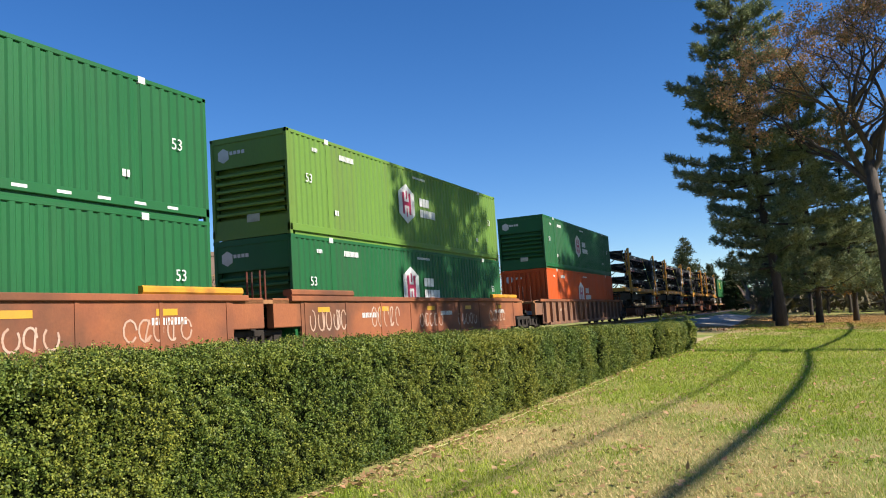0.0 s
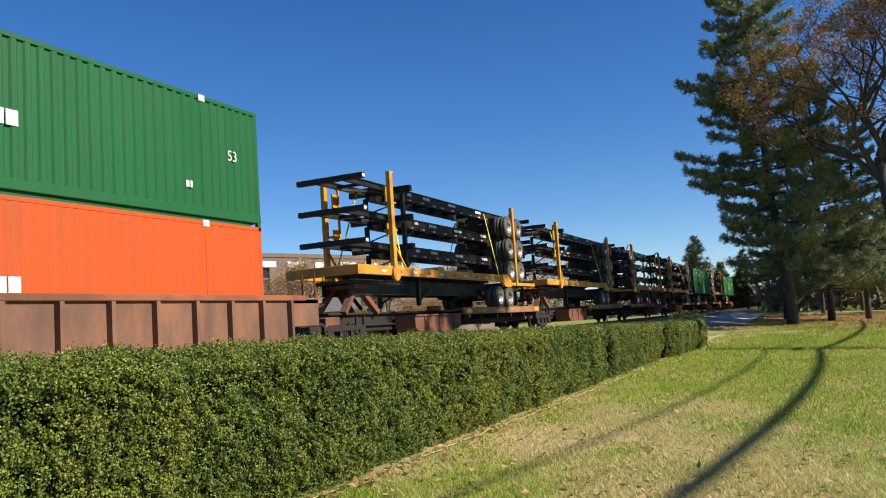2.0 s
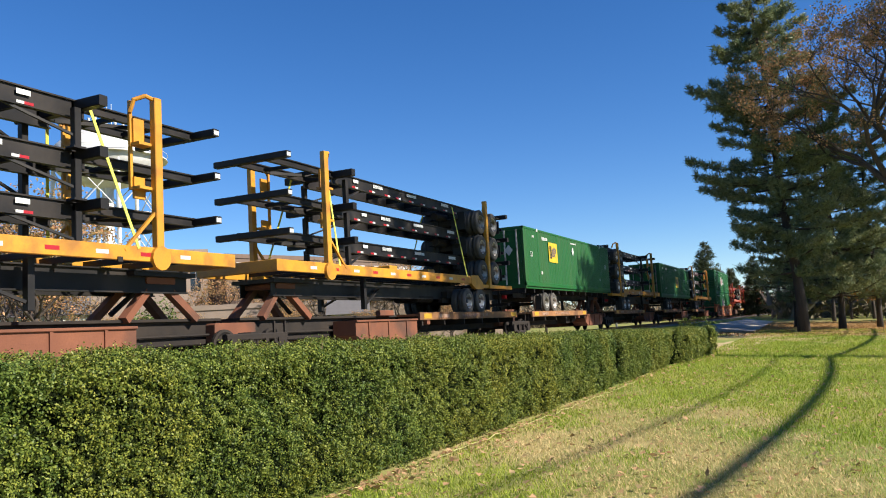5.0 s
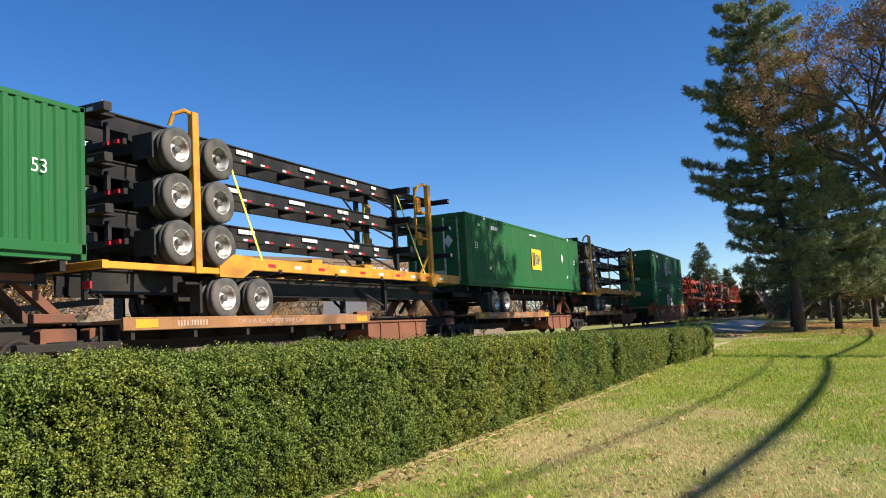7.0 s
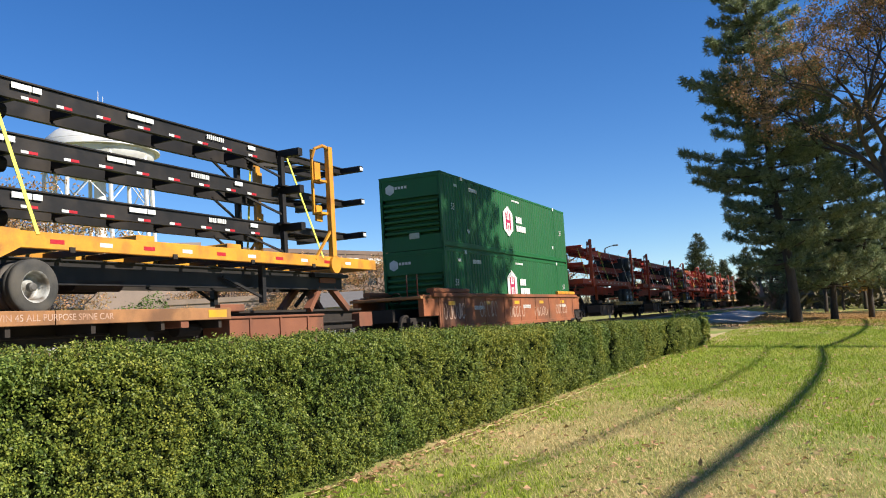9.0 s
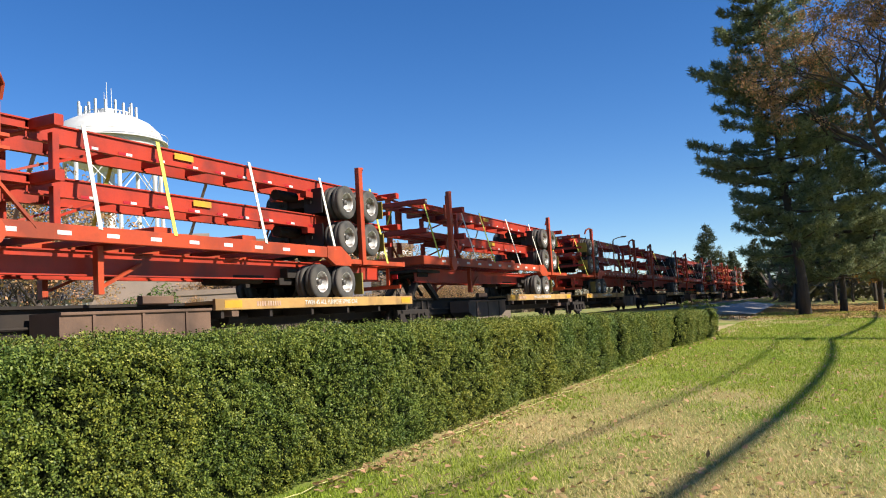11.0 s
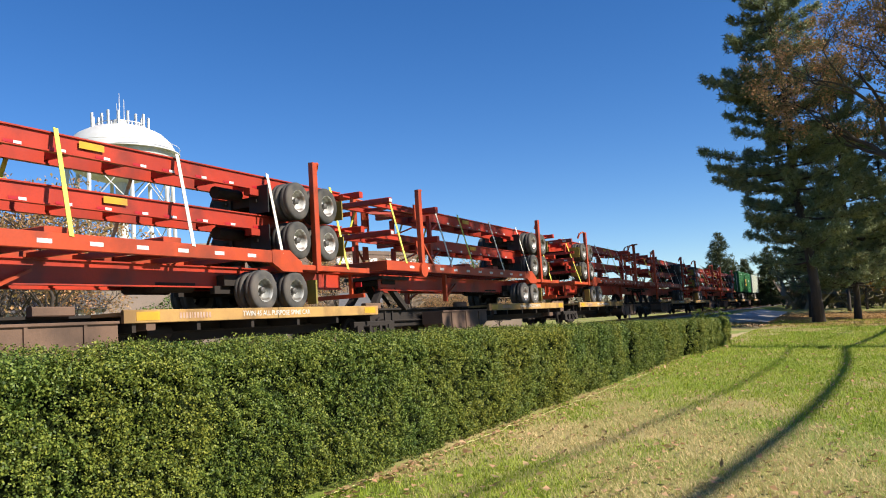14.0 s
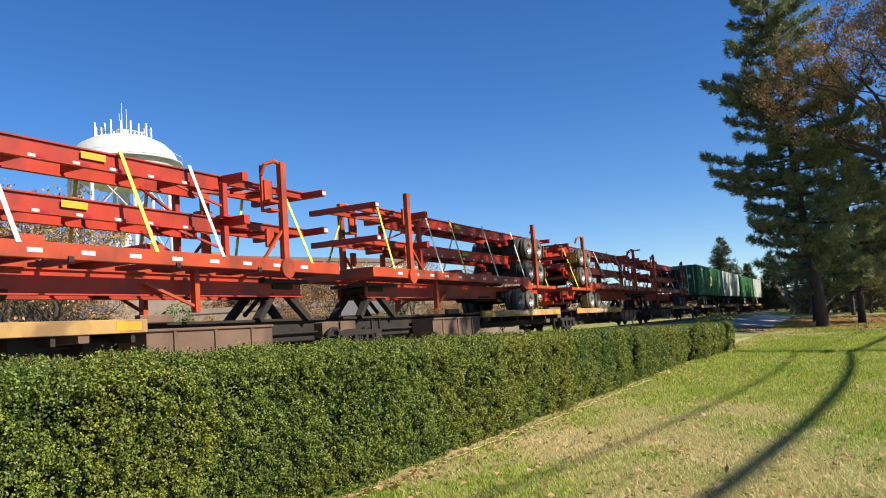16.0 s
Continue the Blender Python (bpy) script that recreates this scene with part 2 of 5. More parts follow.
M["lawn"] = material("lawn soil and turf", (0.17, 0.22, 0.034), 0.95, other=(0.5, 0.38, 0.19), scale=0.28, amount=0.9, grain=30, bump=0.6, dirt=(0.1, 0.21, 0.022), dirt_scale=0.16, dirt_amount=0.8, spec=0.05)
xs = sorted(set([-3000, -1500, -700, -300, -150, -80, -50, -35] + [x * 0.5 for x in range(-56, 33)] + [20, 30, 50, 80, 150, 300, 700, 1500, 3000]))
ys = sorted(set([-3000, -1000, -300, -100, -40, -15] + [y * 1.0 for y in range(-8, 60)] + list(range(60, 140, 5)) + [150, 200, 300, 500, 800, 1500, 3000]))
ground = solid("ground", grid_sheet(xs, ys, ground_z), M["lawn"], "mown lawn and grassy ground with dry brown patches", "ground", "structure", smooth=True)

M["ballast"] = material("grey ballast stone", (0.26, 0.24, 0.22), 0.9, other=(0.16, 0.14, 0.125), scale=9, amount=0.9, grain=26, bump=1.0)
s = Shape()
pr = [(-4.2, 0.35), (-2.6, 0.88), (2.4, 0.88), (4.4, 0.35)]
ylist = list(range(-360, 700, 20))
s.v = [(-13.54 + x, y, z) for y in ylist for x, z in pr]
s.f = [(j * 4 + i, j * 4 + i + 1, (j + 1) * 4 + i + 1, (j + 1) * 4 + i) for j in range(len(ylist) - 1) for i in range(3)]
solid("track_bed", s, M["ballast"], "grey crushed stone bed under the railway", "track bed", "structure")
M["rail_steel"] = material("rusty rail steel", (0.16, 0.09, 0.06), 0.5, metal=0.6)
for x in (-0.75, 0.75):
    s = Shape().box(-13.54 + x - 0.035, -13.54 + x + 0.035, -360, 690, 0.98, 1.05).box(-13.54 + x - 0.01, -13.54 + x + 0.01, -360, 690, 0.92, 0.98).box(-13.54 + x - 0.07, -13.54 + x + 0.07, -360, 690, 0.9, 0.92)
    solid("rail", s, M["rail_steel"], "rusty steel railway rail on sleepers", "rail", "structure")

# ---- hedge ----
HX0, HX1, HY0, HY1 = -5.3, -4.0, -1.0, 30.4


def hedge_bulge(y):
    """The far plants stand a little out towards the lawn."""
    u = np.clip((y - 24.2) / 1.0, 0, 1)
    return 0.3 * u * u * (3 - 2 * u) + 0.12 * np.clip((y - 27.5) / 2.0, 0, 1)


def hedge_top(y):
    return 1.50 - 0.36 * max(0.0, min(1.0, (y - 5.0) / 23.0))


# plain core sheet; the shade between the leaves is put into its near-black colour
M["hedge_core"] = material("hedge inner shade", (0.014, 0.02, 0.008), 1.0, spec=0.0)
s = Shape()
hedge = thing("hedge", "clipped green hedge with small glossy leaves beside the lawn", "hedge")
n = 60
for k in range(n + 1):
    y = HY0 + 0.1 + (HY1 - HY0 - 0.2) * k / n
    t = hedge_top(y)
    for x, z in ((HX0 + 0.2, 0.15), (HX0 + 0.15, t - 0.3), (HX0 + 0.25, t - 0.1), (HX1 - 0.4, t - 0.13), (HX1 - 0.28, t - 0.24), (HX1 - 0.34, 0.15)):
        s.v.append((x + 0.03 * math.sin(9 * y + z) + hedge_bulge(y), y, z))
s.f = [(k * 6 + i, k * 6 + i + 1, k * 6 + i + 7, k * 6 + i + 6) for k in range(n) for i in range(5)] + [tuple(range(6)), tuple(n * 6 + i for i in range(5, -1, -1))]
part("twig_core", s, M["hedge_core"], hedge, "near-black core standing for the shade inside the hedge")


# ---- the train ----
XC = -13.54                # middle of the line
RAIL = 1.05


def gone(t):
    """Metres that the train has run since the start."""
    return 20.8 * t - 0.045 * t * t


TRAIN = []                 # (thing, place along the train, height of its base)


def aboard(ob, s, z=0.0, x=XC, turned=False):
    TRAIN.append((ob, s, z, x, turned))
    ob.matrix_basis = pose(x, s, z, 0, 0, 180 if turned else 0)
    return ob


def corrugated(length, z0, z1, depth=0.036, pitch=0.28):
    """An upright ribbed sheet along y, outer face at x = 0, facing +x."""
    n = max(1, round(length / pitch))
    p = length / n
    line = []
    for k in range(n):
        y = k * p
        line += [(y, 0), (y + 0.36 * p, 0), (y + 0.5 * p, -depth), (y + 0.86 * p, -depth)]
    line.append((length, 0))
    s = Shape()
    s.add([(x, y, z) for y, x in line for z in (z0, z1)], [(2 * k, 2 * k + 2, 2 * k + 3, 2 * k + 1) for k in range(len(line) - 1)])
    return s


def hexagon(w, h):
    s = Shape()
    pts = [(0, h / 2), (-w / 2, h * 0.27), (-w / 2, -h * 0.27), (0, -h / 2), (w / 2, -h * 0.27), (w / 2, h * 0.27)]
    return s.add([(x, y, d) for d in (0, 0.004) for x, y in pts], [tuple(range(6, 12))] + [(k, k + 6, (k + 1) % 6 + 6, (k + 1) % 6) for k in range(6)])


def on_side(y, z, x=1.306):
    """A pose on a container's +x side: local x runs along +y, local y up."""
    return Matrix.Translation((x, y, z)) @ Matrix(((0, 0, 1, 0), (1, 0, 0, 0), (0, 1, 0, 0), (0, 0, 0, 1)))


def on_end(x, z, y=-0.012):
    return Matrix.Translation((x, y, z)) @ pose(0, 0, 0, 90, 0, 0)


def plate(w, h, d=0.004):
    return Shape().box(-w / 2, w / 2, -h / 2, h / 2, 0, d)


def bars_of_text(widths, h, gap=0.035):
    """Plain strokes in place of a line of writing."""
    s = Shape()
    x = -sum(widths) / 2 - gap * (len(widths) - 1) / 2
    for w in widths:
        s.box(x, x + w, -h / 2, h / 2, 0, 0.004)
        x += w + gap
    return s


def container(colour, label, logo="hex", end="ribbed", length=16.15, height=2.9, extras=True, flat=False, dashes=False, logo_at=8.55, placard_at=12.87, logo_up=0.5):
    """A 53-foot box; origin under the middle of its end at smaller y."""
    L, H, W = length, height, 1.3
    mat = M[colour]
    c = thing("shipping_container", label, "container", "containers on the train")
    post = 2.0
    for sx in (1, -1):
        for y0, y1 in ((0.12, post - 0.05), (post + 0.05, L - post - 0.05), (L - post + 0.05, L - 0.12)):
            s = corrugated(y1 - y0, 0.28, H - 0.09, 0.005 if flat else 0.036)
            s.v = [(sx * (W - 0.006 + x), y + y0, z) for x, y, z in s.v]
            if sx < 0:
                s.f = [q[::-1] for q in s.f]
            part("side_panel", s, mat, c)
        fr = Shape()
        x0, x1 = sorted((sx * (W - 0.1), sx * W))
        fr.box(x0, x1, 0.0, L, H - 0.1, H, 0.012)
        fr.box(x0, x1, 0.0, L, 0.1, 0.3, 0.012)
        fr.box(*sorted((sx * (W - 0.2), sx * (W - 0.07))), 0.3, L - 0.3, 0.0, 0.1)
        part("side_rail", fr, mat, c)
        for y in (0.0, L - 0.12):
            part("corner_post", Shape().box(x0, x1, y, y + 0.12, 0.0, H, 0.015), mat, c)
        for y in (post - 0.05, L - post - 0.05):
            part("lifting_post", Shape().box(sx * (W - 0.09), sx * (W + 0.002), y, y + 0.1, 0.28, H - 0.1), mat, c)
            x2 = sorted((sx * (W - 0.12), sx * (W + 0.006)))
            part("lifting_casting", Shape().box(*x2, y - 0.05, y + 0.15, H - 0.14, H + 0.015, 0.01), M["white"], c, "white painted corner casting")
    roof = Shape().box(-W + 0.1, W - 0.1, 0.02, L - 0.02, H - 0.05, H - 0.01)
    part("roof", roof, mat, c)
    part("floor", Shape().box(-W + 0.1, W - 0.1, 0.02, L - 0.02, 0.1, 0.22), M["spine_dark"], c)
    for y, out in ((0.0, -1), (L, 1)):
        e = Shape()
        ya, yb = sorted((y, y - out * 0.04))
        inset = 0.24 if end == "ribbed" else 0.06
        e.box(-W + 0.1, W - 0.1, ya - out * inset, yb - out * inset, 0.1, H - 0.1)
        if end == "ribbed":
            for za, zb in ((2.02, H - 0.1), (0.1, 0.56)):
                part("end_sheet", Shape().box(-W + 0.1, W - 0.1, *sorted((y - out * 0.03, y - out * 0.06)), za, zb), mat, c)
        if end == "ribbed":
            for k in range(6):
                z = 0.72 + 0.22 * k
                rb = Shape().add([(x, y + out * d - out * 0.02, z + dz) for x in (-W + 0.16, W - 0.16) for d, dz in ((-0.22, -0.03), (0.0, -0.055), (0.015, -0.03), (0.015, 0.03), (-0.04, 0.06), (-0.22, 0.06))],
                      [(0, 1, 7, 6), (1, 2, 8, 7), (2, 3, 9, 8), (3, 4, 10, 9), (4, 5, 11, 10)])
                part("end_rib", rb, mat, c)
        elif end == "upright":
            for k in range(9):
                x = -1.08 + 0.27 * k
                part("end_rib", Shape().box(x - 0.07, x + 0.07, *sorted((y - out * 0.05, y - out * 0.004)), 0.3, H - 0.2), mat, c)
        else:
            for x in (-0.95, -0.35, 0.35, 0.95):
                part("lock_rod", Shape().box(x - 0.03, x + 0.03, *sorted((y - out * 0.02, y + out * 0.03)), 0.2, H - 0.15), M["rim"], c, "galvanised lock rod")
            for x in (-0.62, 0.62):
                for z in (0.5, 1.2, 1.9, 2.5):
                    part("door_rib", Shape().box(x - 0.5, x + 0.5, *sorted((y - out * 0.04, y - out * 0.005)), z, z + 0.12), mat, c)
        part("end_panel", e, mat, c)
    part("end_header", Shape().box(-W + 0.1, W - 0.1, 0.0, 0.08, H - 0.16, H), mat, c)
    part("end_sill", Shape().box(-W + 0.1, W - 0.1, 0.0, 0.08, 0.02, 0.24), mat, c)
    if not extras:
        return c
    white = M["white"]
    if not flat:
        for y in (1.0, L - 1.0):
            part("size_number", lettering("53", 0.36, white), white, c, "white painted number", on_side(y, H * 0.56))
    part("marking", bars_of_text([0.07, 0.05, 0.06, 0.04], 0.11, 0.02), white, c, "white stencilled marking", on_side(1.35, H * 0.86))
    part("marking", bars_of_text([0.06, 0.07, 0.05, 0.07, 0.02, 0.06, 0.06, 0.05, 0.06, 0.06, 0.06], 0.16, 0.022), white, c, "white stencilled marking", on_side(3.1, H * 0.86))
    part("marking", bars_of_text([0.07] * 5 + [0.02] + [0.07] * 6, 0.08, 0.02), white, c, "white stencilled marking", on_side(8.2, H * 0.9))
    part("marking", bars_of_text([0.1, 0.07], 0.15, 0.03), white, c, "white stencilled marking", on_side(2.4, 0.78))
    part("marking", bars_of_text([0.1, 0.07], 0.15, 0.03), white, c, "white stencilled marking", on_side(L - 2.5, 0.78))
    if dashes:
        for k in range(16):
            part("marker", Shape().box(1.3, 1.305, 0.7 + 0.94 * k, 1.02 + 0.94 * k, 0.17, 0.23), white, c, "white rail marker")
    if logo == "hex":
        part("logo", hexagon(1.22, 1.4), white, c, "white six-sided emblem", on_side(7.1, H * 0.55))
        lg = Shape()
        lg.box(-0.32, -0.17, -0.38, 0.38, 0.004, 0.008).box(0.17, 0.32, -0.38, 0.38, 0.004, 0.008).box(-0.17, 0.17, -0.07, 0.07, 0.004, 0.008).box(-0.04, 0.04, 0.16, 0.46, 0.004, 0.008).box(-0.04, 0.04, -0.46, -0.16, 0.004, 0.008)
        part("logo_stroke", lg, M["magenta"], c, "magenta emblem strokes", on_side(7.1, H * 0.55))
        part("logo_name", bars_of_text([0.24, 0.24, 0.24], 0.3), white, c, "white painted name", on_side(8.55, H * 0.61))
        part("logo_name", bars_of_text([0.26, 0.16, 0.24, 0.24, 0.24], 0.28), white, c, "white painted name", on_side(8.8, H * 0.47))
        part("end_logo", hexagon(0.36, 0.42), white, c, "white six-sided emblem", on_end(-0.85, H - 0.5, 0.02))
        part("end_name", bars_of_text([0.1, 0.1, 0.1, 0.1], 0.1), white, c, "white painted name", on_end(-0.38, H - 0.45, 0.02))
    elif logo == "square":
        part("logo", plate(1.42, 1.0), M["logo_yellow"], c, "yellow logo panel", on_side(logo_at, H * logo_up))
        lg = Shape()
        lg.box(-0.58, -0.46, -0.32, 0.32, 0.004, 0.008)
        lg.box(-0.42, -0.26, -0.32, 0.32, 0.004, 0.008)
        part("logo_stroke", lg, M["dark_void"], c, "dark emblem strokes", on_side(logo_at, H * logo_up))
        lg = Shape()
        for x in (-0.12, 0.06, 0.24, 0.42):
            lg.box(x - 0.05, x + 0.05, -0.22 if x < 0.4 else -0.05, 0.3 - abs(x - 0.15) * 0.3, 0.004, 0.008)
        part("logo_stroke", lg, M["navy"], c, "navy emblem strokes", on_side(logo_at, H * logo_up))
        dm = Shape().add([(0, 0.26, 0), (-0.2, 0, 0), (0, -0.26, 0), (0.2, 0, 0), (0, 0.26, 0.004), (-0.2, 0, 0.004), (0, -0.26, 0.004), (0.2, 0, 0.004)],
                         [(4, 5, 6, 7), (0, 4, 7, 3), (0, 1, 5, 4), (1, 2, 6, 5), (2, 3, 7, 6)])
        part("placard", dm, white, c, "white diamond placard", on_side(placard_at, H * (logo_up + 0.1)))
        part("end_placard", dm, white, c, "white diamond placard", on_end(0.55, H * 0.62, -0.035))
    part("end_plate", plate(0.42, 0.22), M["pale"], c, "grey data plate", on_end(0.1, 0.55, 0.005))
    return c


def axle_wheel(radius=0.49, width=0.27):
    """Tyre and dished wheel, outer face towards +x."""
    r, w = radius, width
    ty = Shape().lathe_x([(-w / 2, r * 0.58), (-w / 2, r * 0.9), (-w * 0.38, r * 0.985), (-w * 0.3, r), (-w * 0.05, r), (-w * 0.04, r * 0.993), (w * 0.04, r * 0.993), (w * 0.05, r),
                          (w * 0.3, r), (w * 0.38, r * 0.985), (w / 2, r * 0.9), (w * 0.47, r * 0.72), (w / 2, r * 0.58)], 28)
    rm = Shape().lathe_x([(w * 0.5, r * 0.585), (w * 0.44, r * 0.53), (w * 0.26, r * 0.49), (-w * 0.32, r * 0.46), (-w * 0.38, r * 0.34), (-w * 0.2, r * 0.26), (-w * 0.05, r * 0.17)], 28)
    hb = Shape().lathe_x([(-w * 0.05, r * 0.17), (w * 0.25, r * 0.16), (w * 0.32, r * 0.1), (w * 0.33, 0.0)], 16)
    return ty.mesh("tyre", M["rubber"], True), rm.mesh("rim", M["rim"], True), hb.mesh("hub", M["hub"])


TYRE, RIM, HUB = axle_wheel()


def tandem(parent, ys, z, xs=(1.165, 0.85, -0.85, -1.165)):
    for y in ys:
        part("axle", Shape().tube([(-1.1, y, z), (1.1, y, z)], [0.06, 0.06], 8), M["spine_dark"], parent)
        for x in xs:
            t = part("tyre", TYRE, None, parent, "", pose(x, y, z, 0, 0, 0 if x > 0 else 180))
            if abs(x) > 1.0:
                part("rim", RIM, None, t, "white painted rim")
                part("hub", HUB, None, t, "dark steel hub")


def i_beam(s, x, y0, y1, zc, h, w=0.12):
    """A rolled I section along y."""
    a, t, f = w / 2, 0.014, h / 2 - 0.03
    ring = [(-a, -h / 2), (a, -h / 2), (a, -f), (t, -f), (t, f), (a, f), (a, h / 2), (-a, h / 2), (-a, f), (-t, f), (-t, -f), (-a, -f)]
    return s.add([(x + u, y, zc + v) for y in (y0, y1) for u, v in ring], [(k, (k + 1) % 12, 12 + (k + 1) % 12, 12 + k) for k in range(12)] + [tuple(range(11, -1, -1)), tuple(range(12, 24))])


def chassis(colour, label, seed, shown=1):
    """A container chassis 15.8 m long; wheels at y = 1.5 and 2.8, nose at 15.8; z = 0 is the beams' middle."""
    rnd = random.Random(seed)
    mat = M[colour]
    c = thing("container_chassis", label, "chassis", "stacked container chassis")
    red = colour == "red"
    h = 0.38
    for x in (-0.5, 0.5):
        part("main_beam", i_beam(Shape(), x, -0.3, 12.6, 0, h), mat, c)
        part("gooseneck_beam", i_beam(Shape(), x, 12.3, 15.7, 0.09, 0.2), mat, c)
        part("landing_leg", Shape().box(x * 1.5 - 0.07, x * 1.5 + 0.07, 12.12, 12.27, -0.82, -0.05, 0.01).box(x * 1.5 - 0.12, x * 1.5 + 0.12, 12.05, 12.34, -0.86, -0.82), mat, c)
        part("leg_brace", Shape().bar((x * 1.5, 12.15, -0.6), (x * 0.9, 10.8, -0.15), 0.05, 0.05), mat, c)
    part("front_bolster", Shape().box(-1.22, 1.22, 15.58, 15.78, 0.0, 0.17, 0.015), mat, c)
    part("rear_bolster", Shape().box(-1.22, 1.22, -0.48, -0.28, -0.04, 0.14, 0.015).box(-0.9, 0.9, -0.3, 0.1, -0.03, 0.02), mat, c)
    for x in (-1.2, 1.2):
        part("marker_light", Shape().box(x - 0.03, x + 0.03, 15.6, 15.76, 0.03, 0.13), M["white"], c, "pale clearance marker")
    part("mid_bolster", Shape().box(-1.22, 1.22, 12.35, 12.55, -0.02, 0.19, 0.015), mat, c)
    part("bumper", Shape().box(-1.15, 1.15, 0.05, 0.15, -0.62, -0.5).box(-0.7, -0.6, 0.05, 0.14, -0.55, -0.1).box(0.6, 0.7, 0.05, 0.14, -0.55, -0.1), mat, c)
    for x in (-1.0, -0.72, 0.72, 1.0):
        part("tail_light", Shape().box(x - 0.06, x + 0.06, 0.0, 0.05, -0.6, -0.52), M["tape_red"], c, "red tail light")
    for k in range(6):
        part("reflector", Shape().box(-1.1 + 0.37 * k, -0.92 + 0.37 * k, -0.486, -0.48, -0.02, 0.06), M["white" if k % 2 else "tape_red"], c, "reflective strip")
    for x in (-0.5, 0.5):
        part("spring_hanger", Shape().box(x - 0.06, x + 0.06, 0.9, 3.6, -0.52, -0.44).box(x - 0.05, x + 0.05, 2.05, 2.25, -0.62, -0.3), M["spine_dark"], c)
    part("air_tank", Shape().tube([(0, 3.6, -0.3), (0, 4.5, -0.3)], [0.15, 0.15], 12), M["spine_dark"], c)
    part("diagonal_brace", Shape().bar((-0.45, 12.7, 0.0), (0.45, 14.3, 0.0), 0.06, 0.08), mat, c)
    for y in (1.2, 2.1, 3.2, 4.6, 6.0, 7.4, 8.8, 10.2, 11.4, 13.4, 14.5):
        part("cross_member", Shape().box(-0.49, 0.49, y - 0.04, y + 0.04, -0.1 if y < 12.5 else 0.0, 0.1), mat, c)
    part("slider_frame", Shape().box(-0.62, -0.42, 0.7, 3.9, -0.36, -0.2).box(0.42, 0.62, 0.7, 3.9, -0.36, -0.2), mat, c)
    tandem(c, (1.5, 2.8), -0.49)
    part("suspension_frame", Shape().box(-0.72, 0.72, 0.85, 3.5, -0.6, -0.36, 0.03), M["spine_dark"], c)
    for x in (-0.6, 0.6):
        part("front_guard", Shape().box(x - 0.3, x + 0.3, 3.52, 3.56, -0.8, -0.1), M["dark_void"], c, "black rubber mud guard")
    for x in (-1.15, 1.15):
        part("mud_guard", Shape().box(*sorted((x * 0.62, x * 1.1)), 0.72, 0.76, -0.8, -0.26), M["flap" if red else "dark_void"], c, "ochre mud guard" if red else "black rubber mud guard")
    # reflective strips and stencils on the beams' outer sides
    for sx in (shown,):
        xa, xb = sorted((sx * 0.562, sx * 0.567))
        for k in range(9):
            y = 3.6 + k * 0.95 + rnd.uniform(-0.1, 0.1)
            part("reflector", Shape().box(xa, xb, y, y + 0.2, -0.165, -0.11), M["tape_red"], c, "red reflective strip")
            part("reflector", Shape().box(xa, xb, y - 0.16, y, -0.165, -0.11), M["white"], c, "white reflective strip")
        y = rnd.uniform(4.6, 5.6)
        if red:
            part("stencil", Shape().box(xa, xb, y + 3, y + 3.6, -0.02, 0.12), M["tape_yellow"], c, "yellow label")
        else:
            for y0, ws, hh in ((y - 0.6, [0.42, 0.2], 0.11), (y + 2.2, [0.5, 0.22], 0.1), (y + 4.6, [0.05, 0.04, 0.05, 0.04, 0.01, 0.04, 0.05, 0.04, 0.05, 0.04], 0.11), (y + 6.0, [0.3], 0.1)):
                at = on_side(y0, 0.06, 0.562) if sx > 0 else Matrix.Translation((-0.562, y0, 0.06)) @ Matrix(((0, 0, -1, 0), (-1, 0, 0, 0), (0, 1, 0, 0), (0, 0, 0, 1)))
                part("stencil", bars_of_text(ws, hh, 0.022), M["white"], c, "white stencilled marking", at)
    return c


def bogie(colour="spine_dark"):
    """A two-axle railway truck, middle at the origin, z = 0 at the rail."""
    b = thing("railway_truck", "dark steel railway truck with cast side frames under the train", "railway truck", "railway trucks")
    for sx in (-1, 1):
        s = Shape()
        x = sx * 1.02
        s.box(x - 0.08, x + 0.08, -1.15, 1.15, 0.55, 0.72, 0.03)
        s.box(x - 0.08, x + 0.08, -0.5, 0.5, 0.18, 0.32, 0.03)
        for y in (-1, 1):
            s.bar((x, y * 0.5, 0.25), (x, y * 0.8, 0.6), 0.15, 0.12).box(x - 0.12, x + 0.12, y * 0.89 - 0.16, y * 0.89 + 0.16, 0.28, 0.6)
            s.box(x - 0.1, x + 0.1, y * 0.3 - 0.06, y * 0.3 + 0.06, 0.3, 0.6)
        part("side_frame", s, M[colour], b)
        for k in (-0.12, 0.0, 0.12):
            part("spring", Shape().tube([(x, k, 0.32), (x, k, 0.56)], [0.05, 0.05], 8), M["spine_dark"], b)
        for y in (-0.89, 0.89):
            w = Shape().lathe_x([(-0.06, 0.1), (-0.06, 0.4), (0.0, 0.42), (0.06, 0.42), (0.07, 0.36), (0.03, 0.3), (0.03, 0.12), (0.08, 0.1), (0.08, 0.0)], 24)
            part("wheel", w, M["spine_dark"], b, "worn steel wheel", pose(sx * 0.75, y, 0.42, 0, 0, 0 if sx > 0 else 180))
    part("bolster", Shape().box(-1.0, 1.0, -0.2, 0.2, 0.42, 0.75, 0.03), M[colour], b)
    return b


